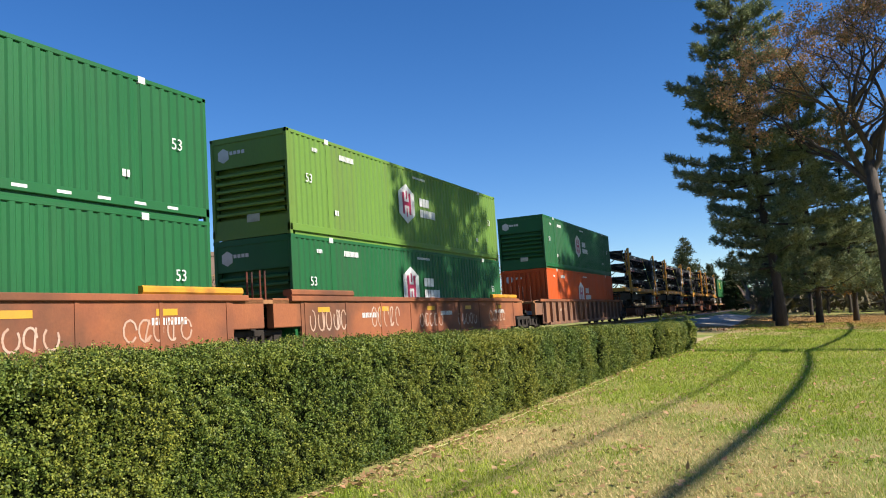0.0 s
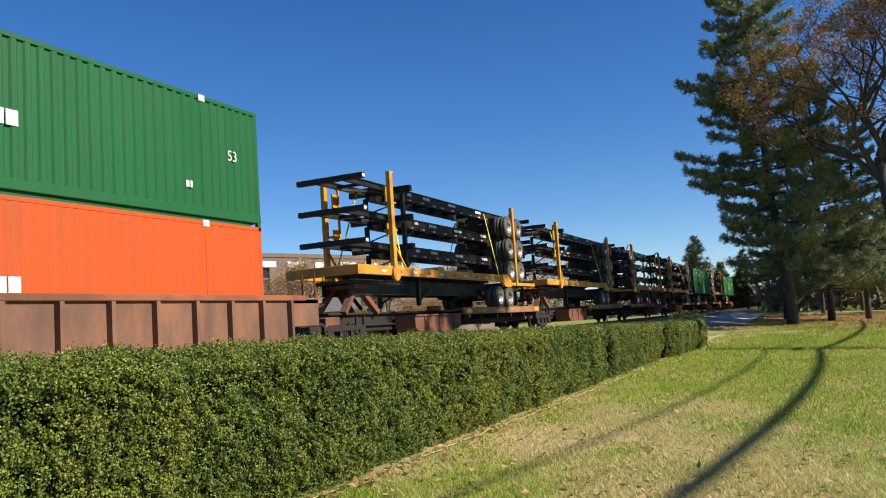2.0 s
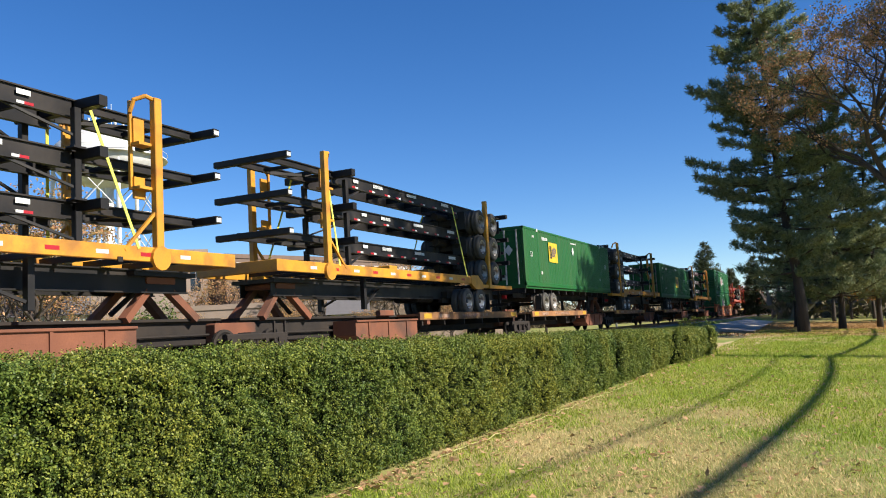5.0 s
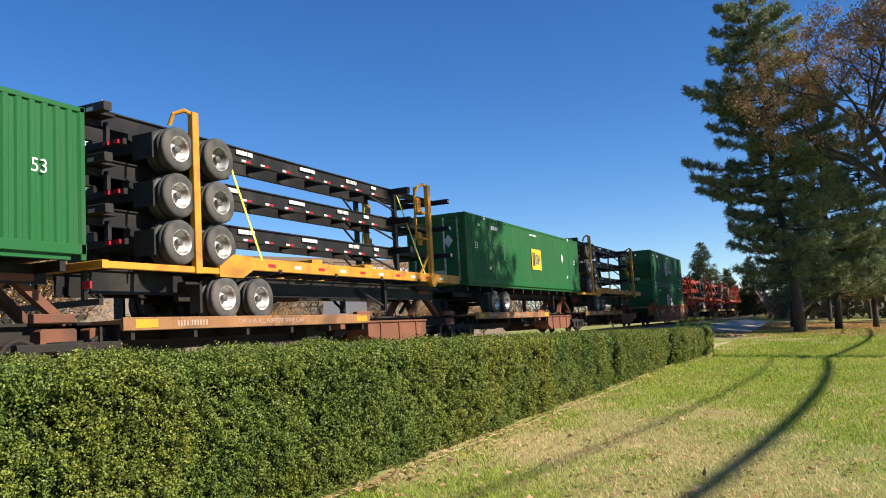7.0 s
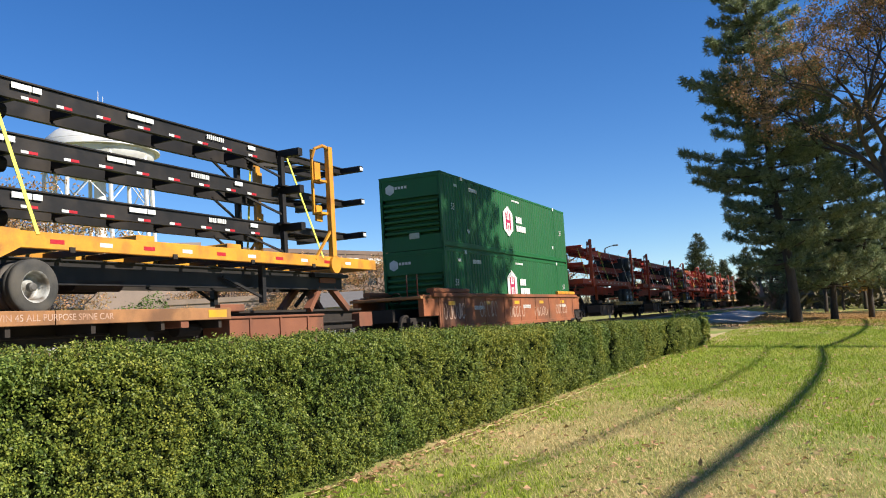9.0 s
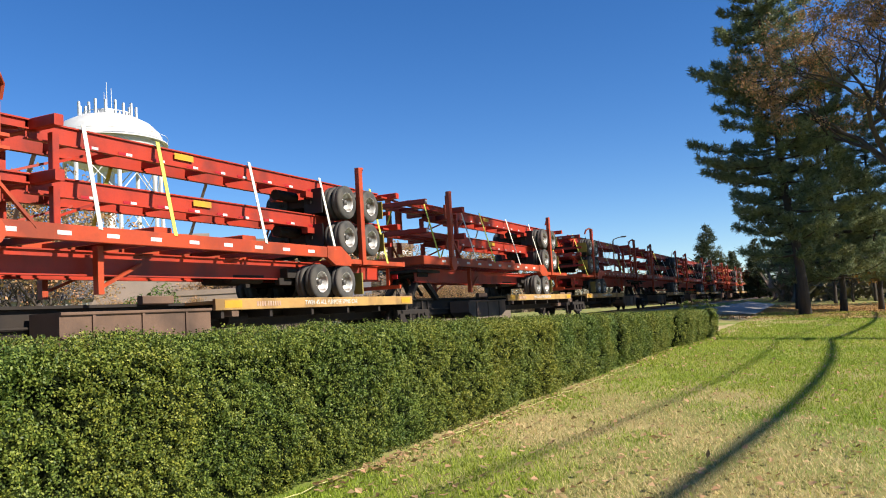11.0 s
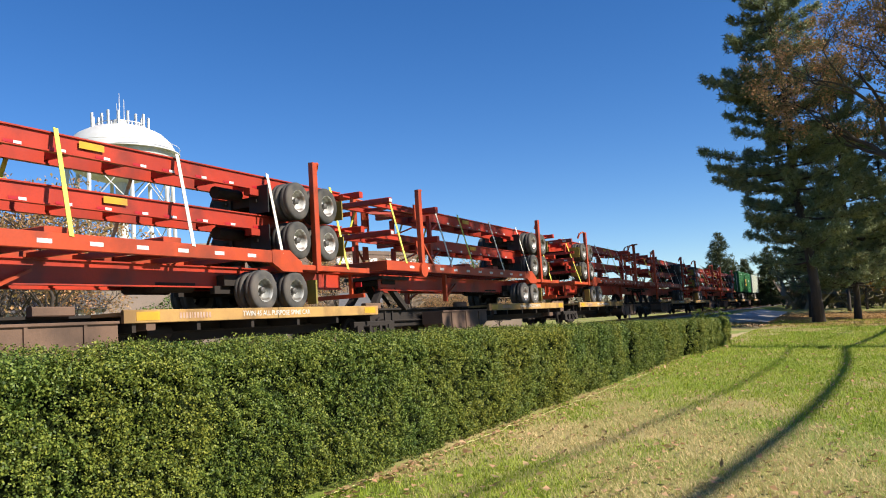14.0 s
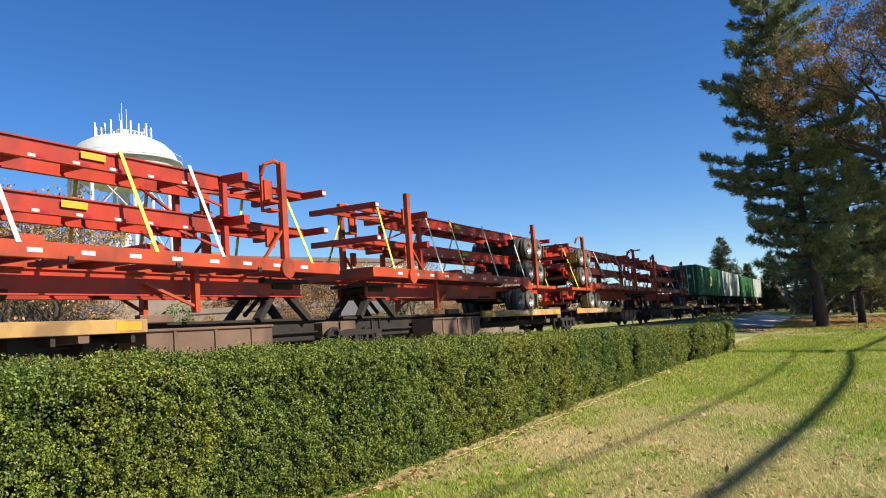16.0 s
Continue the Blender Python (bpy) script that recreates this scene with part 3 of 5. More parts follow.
def spine_unit(length, wheels_at, far, body, edge, stand, label, ink):
    """One platform of a spine car; y = 0 is its end. wheels_at: middle of the wheel platform."""
    u = thing("spine_car", label, "rail car", "spine cars")
    s = Shape().box(-0.33, 0.33, 0.5, length - 0.5, 0.5, 1.1, 0.03)
    s.box(-0.45, 0.45, 0.5, length - 0.5, 1.06, 1.12)
    part("centre_sill", s, M["spine_dark"], u)
    for y in (0.1, length - 0.9):
        part("end_casting", Shape().box(-0.6, 0.6, y, y + 0.8, 0.55, 1.0, 0.04), M[body], u)
    a, b = wheels_at - 4.7, wheels_at + 4.7
    for sx in (-1, 1):
        x0, x1 = sorted((sx * 0.46, sx * 1.32))
        part("wheel_platform", Shape().box(x0, x1, a, b, 1.05, 1.12), M[edge], u)
        x0, x1 = sorted((sx * 1.26, sx * 1.34))
        rail_a = Shape().box(x0, x1, a, (a + b) / 2 - 0.01, 0.9, 1.16, 0.01)
        part("platform_rail", rail_a, M[edge], u)
        part("platform_rail", Shape().box(x0, x1, (a + b) / 2 + 0.01, b, 0.9, 1.16, 0.01), M[edge], u)
        for y in np.linspace(a + 0.3, b - 0.3, 6):
            x2, x3 = sorted((sx * 0.34, sx * 1.27))
            part("bracket", Shape().box(x2, x3, y - 0.05, y + 0.05, 0.72, 1.04), M["spine_dark"], u)
    xs = 1.342
    part("stripe", Shape().box(xs, xs + 0.004, a + 0.3, a + 0.9, 0.95, 1.12), M["tape_yellow"], u, "yellow safety stripe")
    part("stripe", Shape().box(xs, xs + 0.004, b - 0.75, b - 0.15, 0.95, 1.12), M["tape_yellow"], u, "yellow safety stripe")
    part("stencil", bars_of_text([0.06, 0.05, 0.06, 0.05, 0.02, 0.05, 0.06, 0.05, 0.06, 0.05, 0.06], 0.12, 0.035), M["spray"], u, "faded cream stencilled marking", on_side(a + 1.9, 1.03, xs))
    part("wording", lettering("TWIN 45 ALL PURPOSE SPINE CAR", 0.17, M[ink]), M[ink], u, "painted words", on_side((a + b) / 2, 1.03, xs))
    # deep side sill between the platform and the hitch
    y0, y1 = (a - 3.95, a - 0.06) if far else (b + 0.06, b + 3.95)
    for sx in (-1, 1):
        sill = Shape()
        pr = [(y0, 0.52), (y0 + 0.5, 0.3), (y1 - 0.5, 0.3), (y1, 0.5), (y1, 0.9), (y0, 0.9)]
        sill.add([(x, y, z) for x in (sx * 0.46, sx * 1.24) for y, z in pr], [tuple(range(6)), tuple(range(11, 5, -1))] + [(q, q + 6, (q + 1) % 6 + 6, (q + 1) % 6) for q in range(6)])
        part("sill_lip", Shape().box(*sorted((sx * 0.46, sx * 1.29)), y0, y1, 0.9, 0.96, 0.012), M[body], u)
        for q in range(3):
            ym = y0 + 0.7 + 1.2 * q
            sill.box(*sorted((sx * 1.236, sx * 1.275)), ym, ym + 0.07, 0.3, 0.9)
        part("side_sill", sill, M[body], u)
    # hitch stand under the trailer's nose
    h = length - 2.5 if not far else 2.3
    k = -1 if far else 1
    for x in (-0.48, 0.48):
        part("stand_leg", Shape().bar((x, h - 1.0, 1.1), (x * 0.8, h - 0.1, 1.95), 0.2, 0.16), M[stand], u)
        part("stand_leg", Shape().bar((x, h + 1.1, 1.1), (x * 0.8, h + 0.1, 1.95), 0.2, 0.16), M[stand], u)
    part("stand_head", Shape().box(-0.55, 0.55, h - 0.42, h + 0.42, 1.88, 2.02, 0.03), M[stand], u, "steel trailer hitch head")
    part("stand_screw", Shape().tube([(0, h - k * 0.9, 1.25), (0, h, 1.9)], [0.06, 0.06], 8), M["spine_dark"], u)
    # brake gear and pipes along the sill
    for sx in (-1, 1):
        part("brake_pipe", Shape().tube([(sx * 0.42, 0.8, 0.72), (sx * 0.42, length * 0.4, 0.7), (sx * 0.42, length - 0.8, 0.74)], [0.03] * 3, 6), M["spine_dark"], u)
        part("side_step", Shape().box(*sorted((sx * 0.5, sx * 1.15)), 1.0, 1.5, 0.42, 0.48).box(*sorted((sx * 1.05, sx * 1.1)), 1.0, 1.06, 0.48, 1.0).box(*sorted((sx * 1.05, sx * 1.1)), 1.44, 1.5, 0.48, 1.0), M["spine_dark"], u)
        part("outrigger", Shape().box(*sorted((sx * 0.3, sx * 1.3)), length * 0.5 - 0.12, length * 0.5 + 0.12, 0.75, 1.0, 0.02), M[body], u)
    part("brake_cylinder", Shape().tube([(0.62, length * 0.5 + 0.4, 0.72), (0.62, length * 0.5 + 1.1, 0.72)], [0.16, 0.16], 12), M["spine_dark"], u)
    part("valve_box", Shape().box(0.4, 0.9, length * 0.5 - 1.2, length * 0.5 - 0.5, 0.5, 0.95, 0.03), M["spine_dark"], u)
    part("guide_block", Shape().box(0.46, 0.62, a - 1.4, a - 0.5, 1.1, 1.28, 0.02), M[body], u)
    part("guide_block", Shape().box(0.46, 0.62, b + 0.5, b + 1.4, 1.1, 1.28, 0.02), M[body], u)
    return u


def flat_trailer(colour, post_top, label):
    """The carrying trailer: rear post at y = 2.5, front post at 14.3, nose at 16.6; z = 0 at the car's deck (2.17 m)."""
    mat = M[colour]
    t = thing("flatbed_trailer", label, "trailer", "carrying trailers")
    z = 1.43
    red = colour != "yellow"
    for sx in (-1, 1):
        x0, x1 = sorted((sx * 1.2, sx * 1.3))
        part("side_rail", Shape().box(x0, x1, 4.2, 16.6, z - 0.3, z, 0.012), mat, t)
        part("rear_rail", Shape().box(x0, x1, 0.0, 3.6, z - 0.44, z - 0.3, 0.012), mat, t)
        s = Shape()
        pr = [(3.2, z - 0.5), (4.0, z - 0.5), (4.4, z - 0.3), (4.4, z + 0.02), (3.7, z + 0.04), (3.2, z - 0.26)]
        s.add([(x, y, q) for x in (sx * 1.18, sx * 1.315) for y, q in pr], [tuple(range(6)), tuple(range(11, 5, -1))] + [(k, k + 6, (k + 1) % 6 + 6, (k + 1) % 6) for k in range(6)])
        part("step_plate", s, mat, t)
        for y in (2.5, 14.3):
            x2, x3 = sorted((sx * 1.2, sx * 1.36))
            zb = z - 0.45 if y < 5 else z - 0.4
            po = Shape().box(x2, x3, y - 0.1, y + 0.1, zb, post_top - 2.17, 0.015)
            part("stake_post", po, mat, t)
            if y > 5:
                part("post_foot", Shape().lathe_x([(sx * 1.3, 0.0), (sx * 1.3, 0.25), (sx * 1.38, 0.25), (sx * 1.38, 0.0)][::1 if sx < 0 else -1], 16), mat, t, "", pose(0, y, z - 0.22))
                part("post_brace", Shape().bar((sx * 1.28, y - 0.9, z - 0.1), (sx * 1.28, y - 0.05, z + 0.75), 0.06, 0.06), mat, t)
                la = Shape()
                xl = sx * 0.95
                la.box(*sorted((xl, xl + sx * 0.06)), y - 0.45, y - 0.38, z + 1.2, post_top - 2.25)
                for zz in (z + 1.2, post_top - 3.2):
                    la.box(*sorted((xl, sx * 1.25)), y - 0.44, y - 0.05, zz, zz + 0.06)
                part("post_ladder", la, mat, t)
                part("post_panel", Shape().box(*sorted((sx * 1.0, sx * 1.06)), y - 0.4, y - 0.1, post_top - 3.2, post_top - 2.62), mat, t)
                part("post_panel", Shape().box(*sorted((sx * 1.0, sx * 1.06)), y - 0.4, y - 0.1, post_top - 4.3, post_top - 3.85), mat, t)
            arc = [(sx * 1.28, y - 0.05, post_top - 2.2), (sx * 1.25, y - 0.25, post_top - 2.16), (sx * 1.1, y - 0.42, post_top - 2.25), (sx * 1.0, y - 0.44, post_top - 2.5)]
            part("post_hook", Shape().tube(arc, [0.05] * 4, 8), mat, t)
        for k in range(10):
            y = 5.0 + k * 1.1
            part("reflector", Shape().box(*sorted((sx * 1.3, sx * 1.304)), y, y + 0.3, z - 0.2, z - 0.12), M["white" if red or k % 2 else "tape_red"], t, "reflective strip")
        part("main_beam", i_beam(Shape(), sx * 0.5, 0.3, 15.9, z - 0.62, 0.5, 0.14), M["black" if not red else "red"], t)
        part("landing_leg", Shape().box(*sorted((sx * 0.72, sx * 0.86)), 11.6, 11.74, z - 1.25, z - 0.3), mat if red else M["black"], t)
        part("leg_brace", Shape().bar((sx * 0.8, 11.6, z - 1.1), (sx * 0.6, 10.4, z - 0.6), 0.06, 0.06), mat if red else M["black"], t)
        part("mud_guard", Shape().box(*sorted((sx * 1.0, sx * 1.29)), 2.55, 2.62, 0.12, 0.75), M["flap" if red else "dark_void"], t, "mud guard behind the wheels")
    for y in np.arange(0.3, 16.5, 1.1):
        zt = z - 0.06 if y > 4.1 else z - 0.3
        part("cross_member", Shape().box(-1.2, 1.2, y - 0.05, y + 0.05, zt - 0.14, zt), mat if red else M["black"], t)
    part("nose_beam", Shape().box(-1.3, 1.3, 16.5, 16.66, z - 0.3, z, 0.012), mat, t)
    part("rear_beam", Shape().box(-1.3, 1.3, -0.1, 0.05, z - 0.44, z - 0.28, 0.012), mat, t)
    part("king_pin_plate", Shape().box(-0.7, 0.7, 14.2, 16.0, z - 0.52, z - 0.42), M["black"], t)
    for y in (7.2, 10.0):
        part("load_block", Shape().box(-1.1, 1.1, y, y + 0.5, z - 0.06, z + 0.14, 0.02), mat, t)
    tandem(t, (3.45, 4.7), 0.46)
    part("axle_frame", Shape().box(-0.75, 0.75, 2.7, 5.5, 0.6, 0.85), M["spine_dark"], t)
    part("bumper", Shape().box(-1.15, 1.15, -0.05, 0.05, 0.3, 0.42).box(-0.75, -0.65, -0.04, 0.04, 0.42, 1.0).box(0.65, 0.75, -0.04, 0.04, 0.42, 1.0), mat if red else M["black"], t)
    for x in (-0.9, 0.9):
        part("tail_light", Shape().box(x - 0.1, x + 0.1, -0.13, -0.08, 0.62, 0.76), M["tape_red"], t, "red tail light")
        part("side_frame", Shape().box(x * 0.62 - 0.07, x * 0.62 + 0.07, 2.6, 5.7, 0.42, 0.6), M["spine_dark"], t)
    part("air_tank", Shape().tube([(0.35, 6.2, 0.62), (0.35, 7.4, 0.62)], [0.17, 0.17], 12), M["spine_dark"], t)
    part("air_tank", Shape().tube([(-0.35, 6.2, 0.62), (-0.35, 7.4, 0.62)], [0.17, 0.17], 12), M["spine_dark"], t)
    for k in range(4):
        part("lash_ring", Shape().box(1.295, 1.33, 5.4 + 2.6 * k, 5.52 + 2.6 * k, z - 0.34, z - 0.24), M["spine_dark"], t)
    top = post_top - 2.17 - 0.35
    for y0, y1, m in (((0.75, 1.05, "strap"), (3.6, 4.0, "strap_white"), (6.75, 7.05, "strap_white"), (9.85, 10.1, "strap"), (11.8, 12.05, "strap_white"), (15.1, 15.4, "strap")) if red else ((4.3, 4.75, "strap"), (13.2, 13.75, "strap"))):
        for sx in (-1, 1):
            part("strap", Shape().bar((sx * 0.62, y0, top), (sx * 1.31, y1, z - 0.05 if y1 > 3 else z - 0.36), 0.012, 0.1 if red else 0.075), M[m], t, "webbing tie-down strap")
    return t


def container_trailer(label):
    """A chassis that carries one box; rear at y = 0, z = 0 at the car's deck."""
    t = thing("container_trailer", label, "trailer", "container trailers")
    for sx in (-1, 1):
        part("main_beam", i_beam(Shape(), sx * 0.5, 0.2, 15.9, 0.9, 0.36), M["black"], t)
        part("landing_leg", Shape().box(*sorted((sx * 0.72, sx * 0.86)), 12.2, 12.34, 0.16, 0.95), M["black"], t)
        part("mud_guard", Shape().box(*sorted((sx * 1.0, sx * 1.29)), 2.0, 2.06, 0.12, 0.8), M["dark_void"], t, "black rubber mud guard")
    for y in np.arange(0.1, 16.2, 1.3):
        part("cross_member", Shape().box(-1.2, 1.2, y - 0.06, y + 0.06, 0.9, 1.1), M["black"], t)
    tandem(t, (2.85, 4.1), 0.46)
    part("axle_frame", Shape().box(-0.75, 0.75, 2.1, 4.9, 0.6, 0.85), M["spine_dark"], t)
    return t


def well_car(length, colour, ribbed, label):
    """A double-stack well; z = 0 at the rail, y = 0 at its end sill."""
    w = thing("well_car", label, "rail car", "well cars")
    mat = M[colour]
    for sx in (-1, 1):
        x0, x1 = sorted((sx * 1.36, sx * 1.42))
        part("well_side", Shape().box(x0, x1, 1.4, length - 1.4, 0.3, 1.45), mat, w)
        part("top_chord", Shape().box(*sorted((sx * 1.33, sx * 1.5)), 0.9, length - 0.9, 1.42, 1.56, 0.015), M["rust_well"] if ribbed else mat, w)
        part("bottom_chord", Shape().box(*sorted((sx * 1.3, sx * 1.5)), 2.4, length - 2.4, 0.2, 0.36, 0.015), mat, w)
        n = 17 if ribbed else 9
        for k in range(n):
            y = 1.6 + k * (length - 3.2) / (n - 1)
            d = 0.2 if ribbed else 0.025
            part("rib", Shape().box(*sorted((sx * 1.418, sx * (1.42 + d * 0.7))), y - 0.05, y + 0.05, 0.34, 1.42), mat, w)
        for y0 in (0.2, length - 1.8):
            part("end_sheet", Shape().box(*sorted((sx * 1.2, sx * 1.4)), y0, y0 + 1.6, 0.75, 1.5, 0.02), mat, w)
        for k in range(0 if ribbed else 5):
            y = 2.2 + k * (length - 5) / 4.3
            part("stripe", Shape().box(*sorted((sx * 1.424, sx * 1.428)), y, y + 0.62, 1.12, 1.26), M["tape_yellow"], w, "faded yellow safety stripe")
    for y in (0.0, length - 1.6):
        part("end_platform", Shape().box(-1.4, 1.4, y, y + 1.6, 1.36, 1.46, 0.015), M["spine_tan"], w)
        part("end_sill", Shape().box(-0.4, 0.4, y - 0.2, y + 1.8, 0.6, 1.05, 0.02), M["spine_dark"], w)
        for x in (1.25, 0.85):
            part("grab_rail", Shape().tube([(x, y + 0.1 if y < 5 else y + 1.5, 1.4), (x, y + 0.1 if y < 5 else y + 1.5, 2.2)], [0.025] * 2, 6), M["spine_red"], w)
        part("brake_wheel", Shape().tube([(0.3 + 0.2 * math.cos(a), y + 0.3, 1.42 + 0.2 * math.sin(a)) for a in np.linspace(0, 6.28, 13)], [0.02] * 13, 6), M["spine_dark"], w)
    if not ribbed:
        for sx in (-1, 1):
            for y0 in (1.0, length - 4.2):
                part("end_guide", Shape().box(*sorted((sx * 1.15, sx * 1.43)), y0, y0 + 3.2, 1.57, 1.74, 0.04), M["yellow" if y0 > 3 else "rust_well"], w)
    part("well_floor", Shape().box(-1.36, 1.36, 2.0, length - 2.0, 0.2, 0.3), M["spine_dark"], w)
    rnd = random.Random(int(length * 10) + len(colour))
    for k in range(1 if ribbed else 3):
        y = 4.0 + k * (length - 4) / 2.8
        part("stencil", bars_of_text([0.07, 0.06, 0.07, 0.06, 0.02, 0.06, 0.07, 0.06, 0.07, 0.06, 0.07], 0.15), M["spray" if ribbed else "white"], w, "pale stencilled marking", on_side(y + 1.15, 1.0, 1.424))
    if not ribbed:
        for k in range(5):
            s = Shape()
            y0 = 1.8 + k * (length - 4.5) / 4.6
            base, tall = rnd.uniform(0.5, 0.7), rnd.uniform(0.4, 0.62)
            for j in range(5):
                ya, wide = y0 + j * 0.4, rnd.uniform(0.26, 0.36)
                a0, a1 = rnd.uniform(0, 3.0), rnd.uniform(3.6, 6.2)
                chain = [(ya + wide * (0.5 + 0.5 * math.cos(a)), base + tall * (0.5 + 0.5 * math.sin(a))) for a in np.linspace(a0, a0 + a1, 9)]
                if j % 2:
                    chain += [(ya + wide * rnd.random(), base), (ya + wide * rnd.random(), base + tall)]
                for (ya1, za1), (yb1, zb1) in zip(chain, chain[1:]):
                    s.bar((1.425, ya1, min(1.4, za1)), (1.425, yb1, min(1.4, zb1)), 0.006, 0.045)
            part("graffiti", s, M["spray"], w, "faded cream sprayed scrawl")
    return w


# -- double stacks ahead --
GREEN = "dark green ribbed steel shipping container with white markings"
g_box = container("green", GREEN)
emp_box = container("emp_green", "green ribbed steel shipping container with yellow logo panel", "square", "doors")
lime_box = container("lime", "faded lime green ribbed steel shipping container with white emblem")
orange_box = container("orange", "orange red ribbed steel shipping container with white emblem", "hex", "upright", flat=True)
aboard(container("green", "dark green ribbed steel shipping container with a row of white dashes", dashes=True), -1.5, 4.3)
aboard(g_box, -1.5, 1.4)
emp_first = container("emp_green", "faded green ribbed steel shipping container with yellow logo panel", "square", "doors", logo_at=4.4, placard_at=8.03, logo_up=0.65)
aboard(lime_box, 17.87, 4.3)
aboard(copy_thing(g_box, pose(0, 0, 0)), 17.87, 1.4)
aboard(copy_thing(g_box, pose(0, 0, 0)), 41.45, 4.3)
aboard(orange_box, 41.45, 1.4)
aboard(copy_thing(g_box, pose(0, 0, 0)), 210.4, 4.3)
aboard(copy_thing(g_box, pose(0, 0, 0)), 210.4, 1.4)
rust_well = well_car(20.2, "rust_well", False, "weathered orange well car with graffiti on its sides")
aboard(rust_well, -3.6, RAIL)
aboard(copy_thing(rust_well, pose(0, 0, 0)), 16.6, RAIL)
aboard(copy_thing(rust_well, pose(0, 0, 0)), 208.0, RAIL)
aboard(well_car(21.6, "brown_well", True, "brown rusted well car with upright ribs"), 38.4, RAIL)
truck = bogie()
aboard(truck, 16.4, RAIL)
for s in (-2.6, 37.6, 39.8, 59.2, 208.9, 227.6):
    aboard(copy_thing(truck, pose(0, 0, 0)), s, RAIL)

# -- trailers on spine cars: rear post, whether the rear is the far end, load --
UNITS = [(76.35, True, "black"), (95.25, True, "black"), (103.5, False, "black"), (133.4, True, "black"), (135.35, False, "box"),
         (157.05, False, "black"), (169.5, False, "box"), (191.05, False, "black"),
         (243.8, True, "red"), (261.95, True, "red"), (270.2, False, "red"), (299.95, True, "red"), (317.75, True, "red"), (325.6, False, "red"),
         (355.7, True, "red"), (363.5, False, "red"), (393.5, True, "red"), (399.0, False, "box"), (417.5, False, "pale"), (435.5, False, "box"), (453.5, False, "pale")]
stacks = {}
for far in (True, False):
    stacks["black", far] = [chassis("black", "black steel container chassis stacked on a trailer", k + 3 * far, -1 if far else 1) for k in range(3)]
    stacks["red", far] = [chassis("red", "red orange steel container chassis stacked on a trailer", 10 + k + 3 * far, -1 if far else 1) for k in range(2)]
carrier = {"black": flat_trailer("yellow", 6.75, "orange yellow flatbed trailer with stake posts carrying black chassis"),
           "red": flat_trailer("red_deck", 6.05, "faded orange flatbed trailer with stake posts carrying red chassis")}
box_trailer = container_trailer("black container trailer on a spine car")
pale_box = container("pale", "pale grey ribbed steel shipping container", "none", "doors", extras=False)
RUSTY = ("spine_rust", "spine_tan", "spine_rust", "faded rust orange articulated spine car with side platforms under trailers", "spray")
BROWN = ("spine_brown", "deck_yellow", "spine_dark", "grey brown articulated spine car with ochre side platforms under trailers", "white")
spine = {("black", far): spine_unit(18.6, 13.3 if far else 6.05, far, *RUSTY) for far in (True, False)}
spine.update({("red", far): spine_unit(18.6, 13.3 if far else 6.05, far, *BROWN) for far in (True, False)})
used = set()


def another(ob):
    """The thing itself at first, then copies of it."""
    if ob in used:
        return copy_thing(ob, pose(0, 0, 0))
    used.add(ob)
    return ob


for s, far, load in UNITS:
    if load in ("box", "pale"):
        s0 = s + 2.6
        aboard(another(box_trailer), s0, 2.17)
        aboard(emp_first if s < 136 else another(emp_box if load == "box" else pale_box), s0, 3.28)
        lo = s0 - 0.9
    else:
        y0 = s + 2.5 if far else s - 2.5
        aboard(another(carrier[load]), y0, 2.17, turned=far)
        for k, ch in enumerate(stacks[load, far]):
            zc = (4.30 if load == "black" else 4.42) + 1.02 * k
            aboard(another(ch), s + (2.3 if load == "black" else 2.1) if far else s - 1.95, zc, turned=far)
        lo = s - 15.1 if far else s - 3.5
    aboard(another(spine["red" if s > 240 else "black", far]), lo, RAIL)
    aboard(copy_thing(truck, pose(0, 0, 0)), lo + 0.4, RAIL)


# ---- leaves and blades in bulk ----
def bulk(name, verts, per, mat, parent=None, label="", category="", kind="stuff"):
    """One mesh of many equal little faces; verts: (count, per, 3)."""
    verts = np.asarray(verts, dtype=np.float32)
    n = len(verts)
    me = bpy.data.meshes.new(name)
    me.vertices.add(n * per)
    me.vertices.foreach_set("co", verts.reshape(-1))
    me.loops.add(n * per)
    me.loops.foreach_set("vertex_index", np.arange(n * per, dtype=np.int32))
    me.polygons.add(n)
    me.polygons.foreach_set("loop_start", np.arange(0, n * per, per, dtype=np.int32))
    me.polygons.foreach_set("loop_total", np.full(n, per, dtype=np.int32))
    me.materials.append(mat)
    me.update(calc_edges=True)
    me.validate()
    ob = new(name, me)
    ob.parent = parent
    return tagged(ob, label, category, "", kind)


RNG = np.random.default_rng(7)


def unit(v):
    return v / np.maximum(np.linalg.norm(v, axis=1, keepdims=True), 1e-9)


def leaf_quads(p, normal, length, width):
    """Rhombic leaves at p, facing about normal."""
    n = len(p)
    a = unit(np.cross(normal, RNG.normal(size=(n, 3))))
    b = np.cross(normal, a)
    L, Wd = np.reshape(length, (-1, 1)), np.reshape(width, (-1, 1))
    return np.stack([p - a * L / 2, p + b * Wd / 2 - a * L * 0.05, p + a * L / 2, p - b * Wd / 2 - a * L * 0.05], axis=1)


# hedge foliage
M["hedge_leaf"] = material("small glossy hedge leaves", (0.19, 0.222, 0.034), 0.5, other=(0.085, 0.15, 0.028), scale=1.1, amount=0.8, grain=6, per_island=0.65, soft_light=0.16,
                           dirt=(0.27, 0.25, 0.03), dirt_scale=0.9, dirt_amount=0.35, spec=0.22)


GAPS = ((17.3, 0.2), (24.15, 0.24), (25.9, 0.12), (29.0, 0.26))


